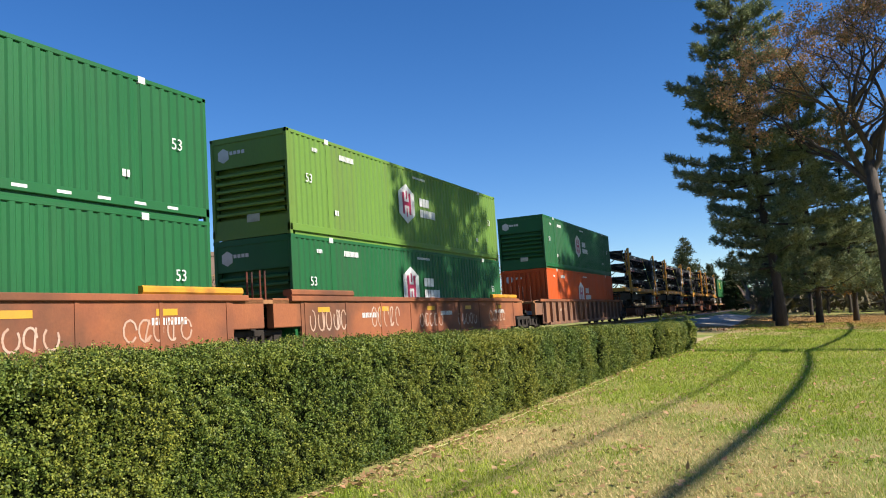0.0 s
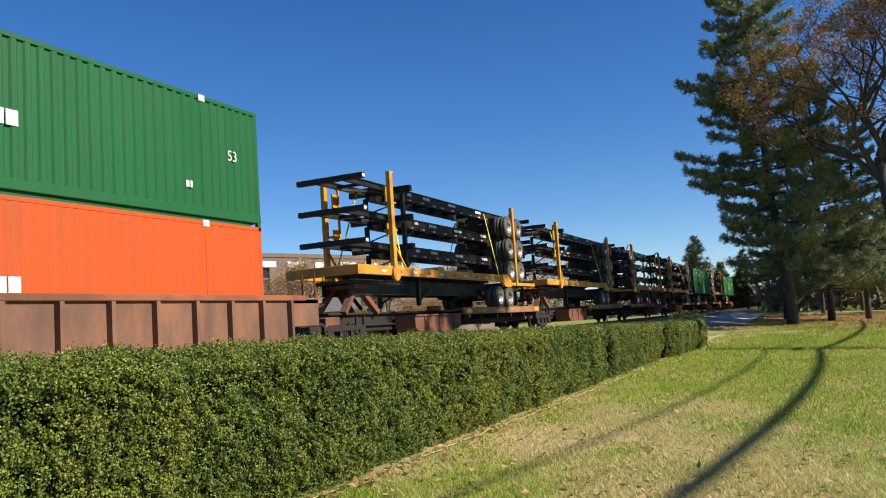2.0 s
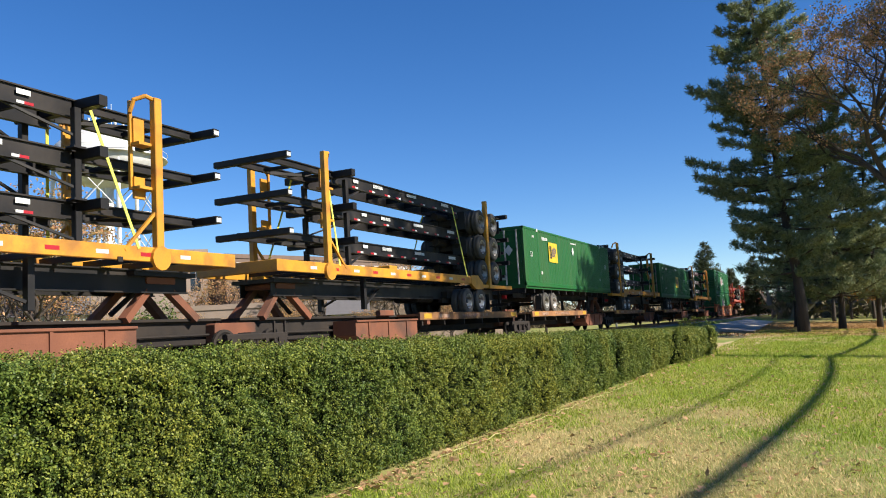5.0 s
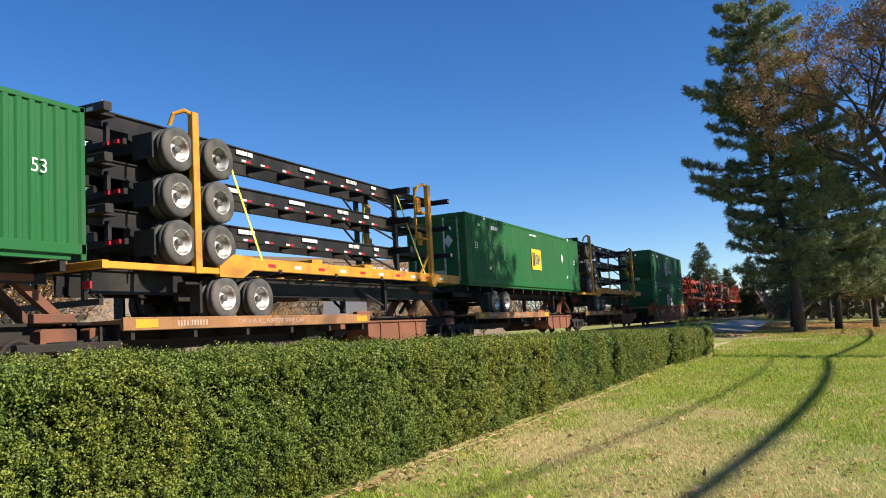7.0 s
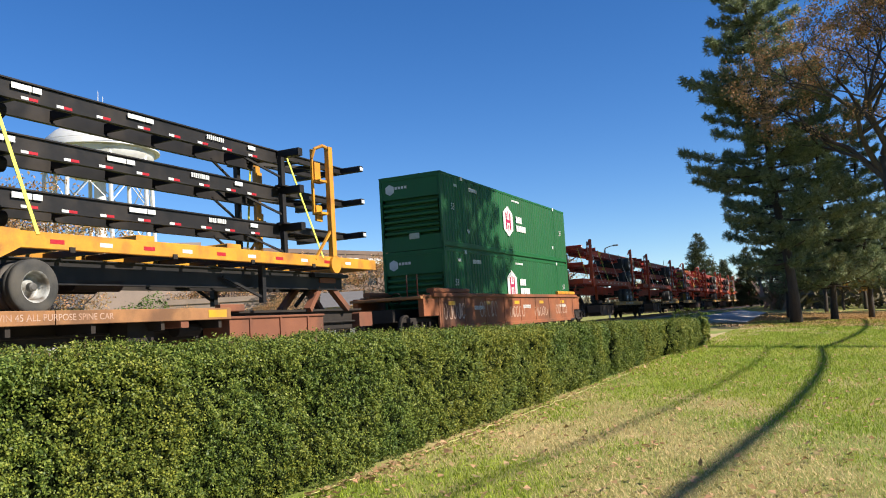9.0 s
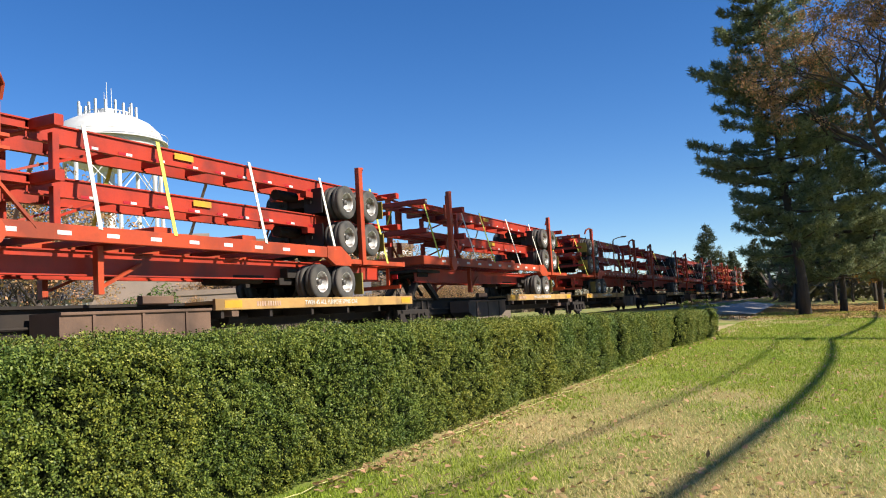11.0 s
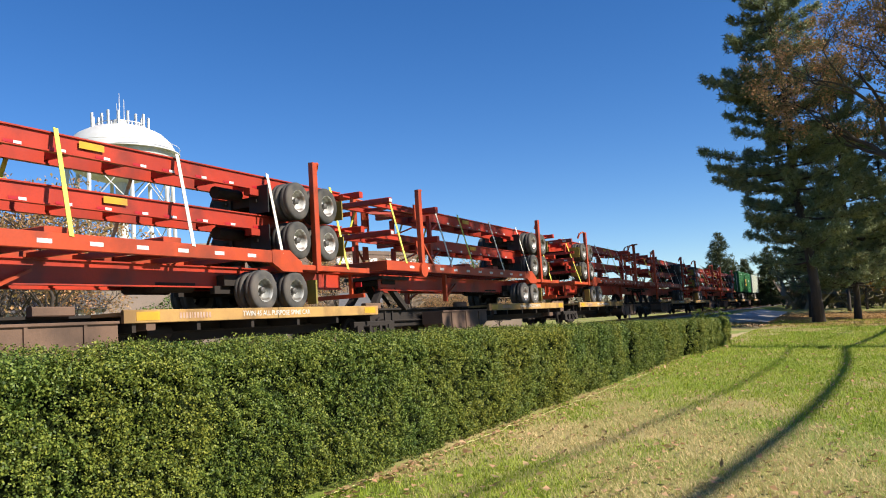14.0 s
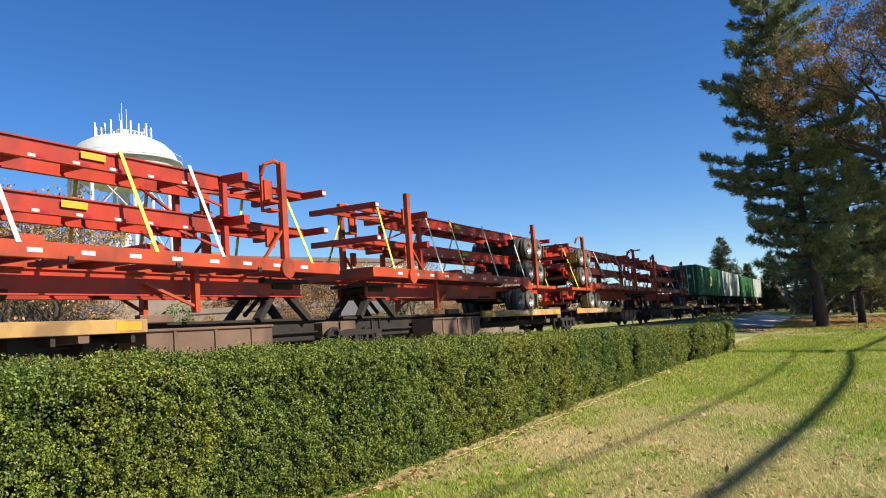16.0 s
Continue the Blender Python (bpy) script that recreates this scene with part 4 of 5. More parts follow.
def hedge_skin(n, face):
    """Points and outward directions on the clipped surface."""
    y = HY0 + 3.2 + (np.exp(RNG.random(n) * np.log(1 + (HY1 - HY0 - 3.2) / 7.0)) - 1) * 7.0
    y = np.where(RNG.random(n) < 0.04, HY0 + 3.2 * RNG.random(n), y)
    top = 1.53 - 0.38 * np.clip((y - 5.0) / 23.0, 0, 1)
    lump = 0.03 * np.sin(2.1 * y) + 0.02 * np.sin(4.7 * y + 1.3) + 0.015 * np.sin(9.3 * y + 0.4)
    gap = sum(np.exp(-((y - g) / w) ** 2) for g, w in GAPS)
    if face == "side":
        z = 0.2 + (top - 0.2) * RNG.random(n)
        lump = lump + 0.03 * np.sin(6.1 * z + 3 * y) + 0.025 * np.sin(11 * z - 5 * y) + 0.02 * np.sin(17 * z + 13 * y)
        x = HX1 - 0.03 + lump - 0.2 * gap - 0.16 * np.clip((0.5 - z) / 0.35, 0, 1) - 0.16 * np.clip((z - top + 0.16) / 0.16, 0, 1) ** 2
        out = np.stack([np.full(n, 0.85), np.zeros(n), 0.15 + 0.8 * np.clip((z - top + 0.2) / 0.2, 0, 1)], axis=1)
    elif face == "edge":
        a = RNG.random(n) * 1.5708
        x = HX1 - 0.17 + (0.15 + lump) * np.cos(a)
        z = top - 0.15 + 0.15 * np.sin(a) + 0.4 * lump
        out = np.stack([np.cos(a), np.zeros(n), np.sin(a)], axis=1)
    elif face == "top":
        x = HX0 + (HX1 - HX0 - 0.1) * RNG.random(n)
        z = top + 0.5 * lump + 0.025 * np.sin(7 * x + 5 * y) - 0.2 * gap
        out = np.tile([0.15, 0.0, 0.9], (n, 1))
    else:
        x = HX0 + (HX1 - HX0) * RNG.random(n)
        z = 0.2 + (top - 0.2) * RNG.random(n)
        y = HY1 + 0.04 * np.sin(9 * z + 5 * x)
        out = np.tile([0.3, 0.8, 0.2], (n, 1))
    keep = (RNG.random(n) > 1.7 * gap)
    return np.stack([x + hedge_bulge(y), y, z], axis=1)[keep], unit(out)[keep]


def hedge_clumps(n, face, per):
    """Little rounded clumps of leaves with dark hollows between them."""
    p, out = hedge_skin(n, face)
    n = len(p)
    size = 0.03 + 0.026 * RNG.random(n) + 0.0007 * np.clip(p[:, 1] - 5, 0, 30)
    p = p - out * (RNG.random(n) ** 1.6 * 0.12)[:, None]
    P, O, R = np.repeat(p, per, axis=0), np.repeat(out, per, axis=0), np.repeat(size, per)
    d = unit(O * 0.55 + np.array([0, 0, 0.3]) + 0.9 * RNG.normal(size=P.shape))
    P = P + d * (R * RNG.uniform(0.45, 1.0, len(P)))[:, None]
    L = (0.019 + 0.0008 * np.clip(P[:, 1] - 5, 0, 30)) * (0.75 + 0.55 * RNG.random(len(P)))
    return leaf_quads(P, unit(d + 0.45 * RNG.normal(size=P.shape)), L, L * 0.64)


def hedge_shoots(n):
    """Young shoots that stand above the clipped top: leaves, and their thin stems."""
    p, out = hedge_skin(n, "top")
    n = len(p)
    up = unit(np.array([0, 0, 1.0]) + 0.28 * RNG.normal(size=p.shape))
    h = RNG.uniform(0.02, 0.09, n)
    q = np.repeat(p, 8, axis=0) + np.repeat(up * h[:, None], 8, axis=0) * RNG.uniform(0.15, 1.0, n * 8)[:, None] + 0.008 * RNG.normal(size=(n * 8, 3))
    L = 0.02 * (0.7 + 0.6 * RNG.random(n * 8))
    s = unit(np.cross(up, RNG.normal(size=p.shape))) * 0.0028
    return leaf_quads(q, unit(RNG.normal(size=q.shape)), L, L * 0.55), np.stack([p - s - up * 0.05, p + s - up * 0.05, p + up * h[:, None]], axis=1)


shoots, stems = hedge_shoots(2600)
cloud = np.concatenate([hedge_clumps(17500, "side", 18), hedge_clumps(3800, "edge", 16), hedge_clumps(9500, "top", 14), hedge_clumps(450, "end", 20), shoots])
bulk("foliage", cloud, 4, M["hedge_leaf"], hedge, "small dense green leaves")
M["shoot"] = material("reddish brown twigs", (0.16, 0.08, 0.045), 0.8)
bulk("shoot_growth", stems, 3, M["shoot"], hedge, "thin reddish brown shoots")

# grass
M["grass_green"] = material("green grass blades", (0.27, 0.39, 0.028), 0.6, other=(0.37, 0.43, 0.055), scale=0.5, amount=0.8, per_island=0.35, soft_light=0.3, spec=0.2)
M["grass_dry"] = material("straw grass blades", (0.72, 0.56, 0.27), 0.7, other=(0.56, 0.45, 0.19), scale=0.5, amount=0.8, per_island=0.3, soft_light=0.25, spec=0.2)


def dryness(x, y):
    a = 0.4 + 0.2 * np.sin(0.9 * x + 0.35 * y) + 0.17 * np.sin(1.7 * x - 0.8 * y + 2) + 0.12 * np.sin(3.1 * x + 1.9 * y) + 0.08 * np.sin(5.3 * x - 3.1 * y)
    a = a + 0.5 * np.exp(-((x + 0.9) / 0.75) ** 2) * np.clip((13 - y) / 4, 0, 1) + 0.45 * np.exp(-((x - 1.9) / 0.8) ** 2) * np.clip((15 - y) / 5, 0, 1)
    a = a + 0.6 * np.exp(-((x + 1.15 - 0.32 * (y - 8.8)) / 0.35) ** 2 - ((y - 8.8) / 2.2) ** 2)
    return a - 0.5 * np.clip((y - 13) / 8, 0, 1) * np.clip((44 - y) / 8, 0, 1) + 0.12 * np.clip((12 - y) / 5, 0, 1)


def slope_z(x):
    return -0.045 * np.clip(x, -9, 9)


def blades(n, dry):
    y = 5.0 + (np.exp(RNG.random(n) * np.log(64.0 / 4.0)) - 1) * 4.0
    x = -4.1 + RNG.random(n) * (4.1 + np.clip(0.14 * y + 1.3, 2, 12))
    d = dryness(x, y)
    keep = RNG.random(n) < np.clip(((d if dry else 1.0 - d) - 0.3) * 2.2, 0.03, 1)
    x, y = x[keep], y[keep]
    n = len(x)
    p = np.stack([x, y, slope_z(x) - 0.004], axis=1)
    h = (0.022 + 0.04 * RNG.random(n) ** 2) * (1 + 0.02 * y) * (0.8 if dry else 1.0)
    a = RNG.random(n) * 6.283
    lean = np.stack([np.cos(a), np.sin(a), np.zeros(n)], axis=1)
    side = np.stack([-np.sin(a), np.cos(a), np.zeros(n)], axis=1) * (0.0028 + 0.00022 * y)[:, None]
    tip = p + lean * (h * RNG.uniform(0.3, 1.6 if dry else 1.0, n))[:, None] + np.array([0, 0, 1.0]) * h[:, None]
    return np.stack([p - side, p + side, tip], axis=1)


bulk("grass", blades(290000, False), 3, M["grass_green"], None, "short green mown grass on the lawn", "grass")
bulk("dry_grass", blades(220000, True), 3, M["grass_dry"], None, "dry straw coloured grass in patches on the lawn", "grass")

# worn earth showing through the lawn
M["bare_soil"] = material("dry pinkish tan earth", (0.58, 0.45, 0.28), 0.95, other=(0.46, 0.36, 0.2), scale=2.2, amount=0.9, grain=50, bump=0.5, spec=0.05)
rnd = random.Random(5)
for cx, cy, rx, ry, slant, count, size in ((-3.55, 41.0, 0.45, 5.0, 0.03, 90, 0.4), (-2.4, 53.5, 1.4, 1.8, 0.0, 90, 0.5)):
    s = Shape()
    for q in range(count):
        v = rnd.gauss(0, ry)
        px, py = cx + rnd.gauss(0, rx) + slant * v, cy + v
        r = size * rnd.uniform(0.4, 1.3)
        rim = [(px + r * rnd.uniform(0.7, 1.15) * math.cos(0.524 * k), py + 1.5 * r * rnd.uniform(0.7, 1.15) * math.sin(0.524 * k)) for k in range(12)]
        s.add([(x, y, ground_z(x, y) + 0.006 + 0.0001 * q) for x, y in rim], [tuple(range(12))])
    solid("bare_patch", s, M["bare_soil"], "worn tan earth showing through the lawn", "ground", "structure")

# fallen leaves
M["fallen"] = material("dry brown oak leaves", (0.42, 0.26, 0.12), 0.7, other=(0.55, 0.38, 0.2), scale=3, amount=0.9, per_island=0.5, spec=0.2, soft_light=0.3)
n = 2600
y = 5.5 + (np.exp(RNG.random(n) * np.log(60 / 5)) - 1) * 5.0
x = -4.0 + RNG.random(n) * (4.0 + 0.16 * y + 1.2)
foot = RNG.random(n) < 0.2
x = np.where(foot, -4.02 + hedge_bulge(y) + RNG.exponential(0.16, n), x)
p = np.stack([x, y, slope_z(x) + 0.05], axis=1)
q = leaf_quads(p, unit(np.array([0, 0, 1.0]) + 0.25 * RNG.normal(size=(n, 3))), RNG.uniform(0.055, 0.11, n), RNG.uniform(0.04, 0.08, n))
q[:, 0, 2] += RNG.uniform(0, 0.02, n)
q[:, 2, 2] += RNG.uniform(0, 0.015, n)
bulk("fallen_leaves", np.concatenate([q[:, [0, 1, 3]], q[:, [1, 2, 3]]]), 3, M["fallen"], None, "dry brown fallen leaves scattered on the lawn", "leaves")

# rope at the hedge's foot
M["rope"] = material("yellow plastic cord", (0.62, 0.58, 0.22), 0.6)
pts = [(-3.9 - 0.09 * max(0, (9 - k * 0.25) / 6) + 0.025 * math.sin(1.7 * k), 3.5 + 0.25 * k, 0.215 + 0.012 * math.sin(2.3 * k)) for k in range(60)]
solid("cord", Shape().tube(pts, [0.0045] * len(pts), 6), M["rope"], "thin yellow plastic cord lying along the hedge foot", "cord")

# ---- pole and overhead cables beside the lawn ----
M["cable"] = material("black cable sheath", (0.02, 0.02, 0.02), 0.6)
M["pole_wood"] = material("weathered pole wood", (0.16, 0.12, 0.09), 0.9, other=(0.1, 0.075, 0.055), scale=4, stretch=(4, 4, 0.3), amount=0.9, bump=0.4)
PX = 13.0
pole = thing("utility_pole", "weathered wooden utility pole carrying black cables", "utility pole")
part("mast", Shape().tube([(PX, 29.45, -0.4), (PX, 29.45, 5), (PX, 29.45, 14.6)], [0.19, 0.17, 0.12], 12), M["pole_wood"], pole)
part("cross_arm", Shape().box(PX - 0.06, PX + 0.06, 28.4, 30.5, 9.9, 10.02), M["pole_wood"], pole)
T = math.tan(radians(SUN_EL))
for yn, z0, c, rad in ((25.0, 8.12, 0.00245, 0.075), (25.0, 9.15, 0.0028, 0.03)):
    pts = [(PX, -14 + 1.45 * k + 0.75, (z0 + c * (-14 + 1.45 * k - yn) ** 2 - 8.12) * T / 0.6249 + 8.12 * T / 0.6249) for k in range(30)]
    z1 = pts[-1][2]
    pts += [(PX + 3.0 * k / 10, pts[29][1] + 4.0 * k, z1 - 0.09 * k * (10 - k) * 0.28) for k in range(1, 11)]
    solid("overhead_cable", Shape().tube(pts, [rad] * len(pts), 8), M["cable"], "black overhead cable sagging between poles", "cable", group="overhead cables")

# ---- trees ----
M["bark"] = material("grey brown bark", (0.08, 0.06, 0.045), 0.95, other=(0.045, 0.033, 0.026), scale=3, stretch=(3, 3, 0.5), amount=0.9, grain=14, bump=0.8)
M["oak_bark"] = material("dark oak bark", (0.09, 0.07, 0.056), 0.95, other=(0.045, 0.034, 0.028), scale=3, stretch=(3, 3, 0.5), amount=0.9, grain=14, bump=0.8)
M["needles"] = material("pine needles", (0.18, 0.25, 0.12), 0.5, other=(0.27, 0.28, 0.13), scale=0.35, amount=0.9, per_island=0.5, soft_light=0.25, spec=0.3)
M["spruce"] = material("spruce needles", (0.07, 0.1, 0.035), 0.6, other=(0.09, 0.1, 0.04), scale=0.4, amount=0.9, per_island=0.35, soft_light=0.15, spec=0.3)
M["oak_leaf"] = material("russet oak leaves", (0.55, 0.31, 0.12), 0.5, other=(0.5, 0.34, 0.16), scale=0.6, amount=0.9, per_island=0.5, soft_light=0.4, spec=0.3)
M["gold_leaf"] = material("orange autumn leaves", (0.42, 0.19, 0.04), 0.6, other=(0.3, 0.2, 0.05), scale=0.5, amount=0.9, per_island=0.4, soft_light=0.4, spec=0.3)
M["olive_leaf"] = material("olive brown leaves", (0.1, 0.1, 0.03), 0.6, other=(0.13, 0.1, 0.04), scale=0.5, amount=0.9, per_island=0.4, soft_light=0.3, spec=0.3)


def needle_tufts(points, ways, size, per, spread=0.9):
    """Sprays of thin blades round each point."""
    P = np.repeat(np.asarray(points), per, axis=0)
    Wy = np.repeat(np.asarray(ways), per, axis=0)
    n = len(P)
    d = unit(Wy + spread * RNG.normal(size=(n, 3)))
    s = unit(np.cross(d, RNG.normal(size=(n, 3))))
    L = size * (0.6 + 0.7 * RNG.random(n))[:, None]
    P = P + RNG.normal(size=(n, 3)) * size * 0.22
    return np.stack([P - s * L * 0.085, P + s * L * 0.085, P + d * L], axis=1)


def pine(base, height, first, reach, label, seed, tufts=26, lean=(0, 0), extra=()):
    """A white pine: tiers of boughs that end in flat plumes. reach(h, azimuth): a bough's length."""
    rnd = random.Random(seed)
    t = thing("pine_tree", label, "tree", at=Matrix.Translation(base))
    H = height

    def axis(z):
        return Vector((lean[0] * z / H + 0.12 * math.sin(z * 0.5), lean[1] * z / H, z))
    zs = [H * k / 12 for k in range(13)]
    part("trunk", Shape().tube([axis(z) - Vector((0, 0, 0.3 if z == 0 else 0)) for z in zs], [(0.02 + 0.33 * (1 - z / H) ** 0.9 + (0.1 if z == 0 else 0)) * min(1.0, H / 26) ** 1.4 for z in zs], 12), M["bark"], t, smooth=True)
    wood = Shape()
    P, Wd = [], []
    z = first
    wanted = []
    while z < H - 0.4:
        turn = rnd.random() * 6.28
        k = rnd.choice((4, 5, 5, 6))
        for i in range(k):
            az = turn + 6.283 * i / k + rnd.uniform(-0.35, 0.35)
            wanted.append((z, az, reach(z / H, az) * rnd.uniform(0.62, 1.08)))
        z += rnd.uniform(0.6, 1.0)
    for z, az, L in wanted + [(q, radians(a), r) for q, a, r in extra]:
        if L > 0.5:
            o = axis(z + rnd.uniform(-0.4, 0.4))
            out = Vector((math.cos(az), math.sin(az), 0))
            pts = []
            rise = rnd.uniform(-0.08, 0.12)
            for j in range(6):
                u = j / 5
                pts.append(o + out * (L * u) + Vector((0, 0, L * (rise * u - 0.16 * u + 0.3 * u * u))))
            wood.tube(pts, [0.015 + 0.075 * (1 - j / 5) * min(1, L / 5) for j in range(6)], 5, False)
            side = Vector((-out.y, out.x, 0))
            m = int(tufts * L / 4)
            for _ in range(m):
                u = 0.22 + 0.8 * rnd.random() ** 0.75
                j = min(4, int(u * 5)) if u < 1 else 4
                c = pts[j].lerp(pts[j + 1], min(1.0, u * 5 - j))
                w = 0.42 * L * (1.05 - 0.75 * abs(u - 0.6) / 0.5) * 0.55
                c = c + side * rnd.uniform(-w, w) + Vector((0, 0, rnd.gauss(0.05, 0.13)))
                P.append(tuple(c))
                Wd.append(tuple(out * 0.7 + side * rnd.uniform(-0.5, 0.5) + Vector((0, 0, 0.5))))
    part("bough_frame", wood, M["bark"], t)
    bulk("crown", needle_tufts(P, Wd, 0.31, 17), 3, M["needles"], t, "feathery dark green needle crown", "")
    return t


def big_reach(h, az):
    z = h * 26.5
    core = 2.9 if z < 17 else 2.9 * max(0.12, (26.5 - z) / 9.5) ** 0.6
    if z < 8:
        core = 3.3
    return (core + 1.2 * max(0.0, math.cos(az))) * (1.0 + 0.3 * math.sin(h * 57 + 3 * az))


# long boughs towards the line: height, azimuth, length
BOUGHS = [(16.2, 176, 5.2), (15.8, 190, 4.6), (15.3, 168, 4.2), (15.6, 200, 3.9), (14.6, 185, 3.1), (13.6, 178, 3.9), (13.2, 195, 3.5), (11.0, 178, 5.7), (10.7, 188, 5.2), (10.4, 168, 4.8),
          (10.2, 196, 4.6), (9.6, 180, 5.0), (9.2, 170, 4.4), (8.8, 190, 4.0), (7.8, 182, 3.3), (6.9, 176, 3.3), (5.9, 186, 3.1), (18.4, 184, 3.1), (19.6, 170, 2.6), (21.0, 188, 2.5), (22.4, 175, 2.0)]
pine((-1.3, 58.0, 0.0), 26.5, 3.9, big_reach, "tall white pine with dark green plumes beside the track", 3, tufts=76, lean=(-1.4, 0), extra=BOUGHS)
pine((1.1, 66.0, -0.05), 20.0, 2.4, lambda h, a: 4.9 * (1.1 - h) * (1 + 0.2 * math.sin(9 * h + a)), "shorter white pine with dense dark boughs on the lawn", 5, tufts=62)
pine((-2.2, 73.0, 0.1), 15.0, 2.6, lambda h, a: 3.4 * (1.1 - h), "dark pine tree behind a taller pine", 8, tufts=30)
pine((8.5, 92.0, -0.38), 17.0, 2.4, lambda h, a: 4.8 * (1.1 - h), "dark pine tree at the back of the lawn", 9, tufts=30)
pine((3.8, 71.0, -0.17), 17.5, 3.6, lambda h, a: 5.4 * (1.12 - h) * (1 + 0.25 * math.sin(11 * h + 2 * a)), "broad pine tree at the back of the lawn", 17, tufts=62)
# tall pines beyond the lawn that shade the passing train
shade = pine((11.0, 30.0, -0.4), 29.0, 16.0, lambda h, a: 5.6 * (1 - abs(h - 0.74) * 1.5) * (1 + 0.25 * math.sin(9 * h + 2 * a)), "tall pine with a high crown beyond the lawn", 12, tufts=64)
for x, y, r in ((19.0, 59.5, 120), (14.5, 51.0, 80), (15.5, 67.0, 200), (16.5, 74.0, 310), (18.0, 88.0, 40), (20.0, 103.0, 150), (17.0, 81.0, 170), (20.0, 95.0, 250),
                (18.5, 111.0, 330), (22.0, 119.0, 60), (21.0, 128.0, 140), (24.0, 138.0, 220), (23.0, 149.0, 290), (26.0, 162.0, 20), (27.0, 178.0, 110), (29.0, 196.0, 200)):
    copy_thing(shade, pose(x, y, -0.42, 0, 0, r))


def conifer(base, height, radius, label, seed):
    """A narrow spruce with drooping tiers."""
    rnd = random.Random(seed)
    t = thing("spruce_tree", label, "tree", at=Matrix.Translation(base))
    part("trunk", Shape().tube([(0, 0, -0.3), (0, 0, height * 0.5), (0, 0, height)], [0.25, 0.15, 0.02], 8), M["bark"], t)
    P, Wd = [], []
    z = height * 0.1
    while z < height:
        r = radius * (1 - z / height) ** 0.85 + 0.15
        for i in range(9):
            az = rnd.random() * 6.283
            rr = r * rnd.uniform(0.75, 1.1)
            for j in range(max(3, int(rr * 7))):
                u = rnd.random() ** 0.6
                P.append((math.cos(az) * rr * u + rnd.gauss(0, 0.12), math.sin(az) * rr * u + rnd.gauss(0, 0.12), z - 0.1 * rr * u + 0.12 * rr * u * u + rnd.gauss(0, 0.07)))
                Wd.append((math.cos(az), math.sin(az), 0.25))
        z += height * 0.035
    bulk("crown", needle_tufts(P, Wd, 0.5, 6, 0.6), 3, M["spruce"], t, "tiered green needle crown", "")
    return t


conifer((-17.1, 140.0, 0.3), 13.4, 5.4, "pointed spruce tree beyond the track", 4)
conifer((-15.0, 158.0, 0.3), 9.5, 3.0, "small spruce tree beyond the track", 14)
conifer((-10.4, 150.0, 0.3), 11.0, 3.6, "spruce tree far along the track", 15)


def broadleaf(name, base, height, spread, bark, leaf, leaves, label, seed, lean=(0, 0), trunk=0.35, fork=0.28, depth=5, leaf_size=0.16, step=0.2):
    """A leafless or thinly leaved tree: forking limbs down to twigs, with leaves at the ends."""
    rnd = random.Random(seed)
    t = thing(name, label, "tree", at=Matrix.Translation(base))
    wood, ends = Shape(), []
    limbs = []

    def grow(p, d, length, r, level):
        pts, dd = [p], d.copy()
        n = 4 if level < 3 else 3
        for k in range(n):
            dd = (dd + Vector((rnd.gauss(0, 0.2), rnd.gauss(0, 0.2), rnd.gauss(0.06, 0.14)))).normalized()
            pts.append(pts[-1] + dd * length / n)
        s = Shape() if level == 1 else None
        (s or wood).tube(pts, [r * (1 - 0.45 * k / n) for k in range(n + 1)], 8 if level < 3 else (5 if level < 4 else 3), False)
        if s:
            limbs.append(s)
        if level >= depth:
            ends.extend(pts[1:])
            return
        for k in range(3 if level < 3 else rnd.choice((2, 3, 3))):
            at = pts[-1] if k < 2 else pts[rnd.choice((2, n - 1))]
            side = Vector((rnd.gauss(0, 1), rnd.gauss(0, 1), rnd.gauss(0.12, 0.5))).normalized()
            grow(at, (dd * 0.75 + side * 0.8).normalized(), length * rnd.uniform(0.6, 0.82), r * 0.55, level + 1)

    top = Vector((lean[0], lean[1], height * fork))
    tz = [Vector((0, 0, -0.3)), Vector((0, 0, 0.5)), top * 0.5 + Vector((0.05, 0, 0)), top]
    part("trunk", Shape().tube(tz, [trunk * 1.3, trunk, trunk * 0.9, trunk * 0.8], 12), M[bark], t, smooth=True)
    k = 5
    for i in range(k):
        az = 6.283 * i / k + rnd.uniform(-0.3, 0.3)
        d = Vector((math.cos(az) * spread, math.sin(az) * spread, rnd.uniform(0.7, 1.1))).normalized()
        grow(top - Vector((0, 0, rnd.random() * height * 0.06)), d, height * step, trunk * 0.5, 1)
    grow(top, Vector((0.05, 0, 1)), height * 0.22, trunk * 0.7, 1)
    for s in limbs:
        part("limb", s, M[bark], t, smooth=True)
    tagged(part("twig_mass", wood, M[bark], t), "fine bare twigs", kind="stuff")
    if leaves:
        c = np.array([tuple(e) for e in ends])
        c = c[RNG.integers(0, len(c), leaves // 3)]
        c = np.repeat(c, 3, axis=0) + RNG.normal(size=(len(c) * 3, 3)) * 0.24
        sz = leaf_size * (0.7 + 0.6 * RNG.random(len(c)))
        bulk("foliage", leaf_quads(c, unit(RNG.normal(size=c.shape)), sz, sz * 0.6), 4, M[leaf], t, "sparse dry leaves", "")
    return t


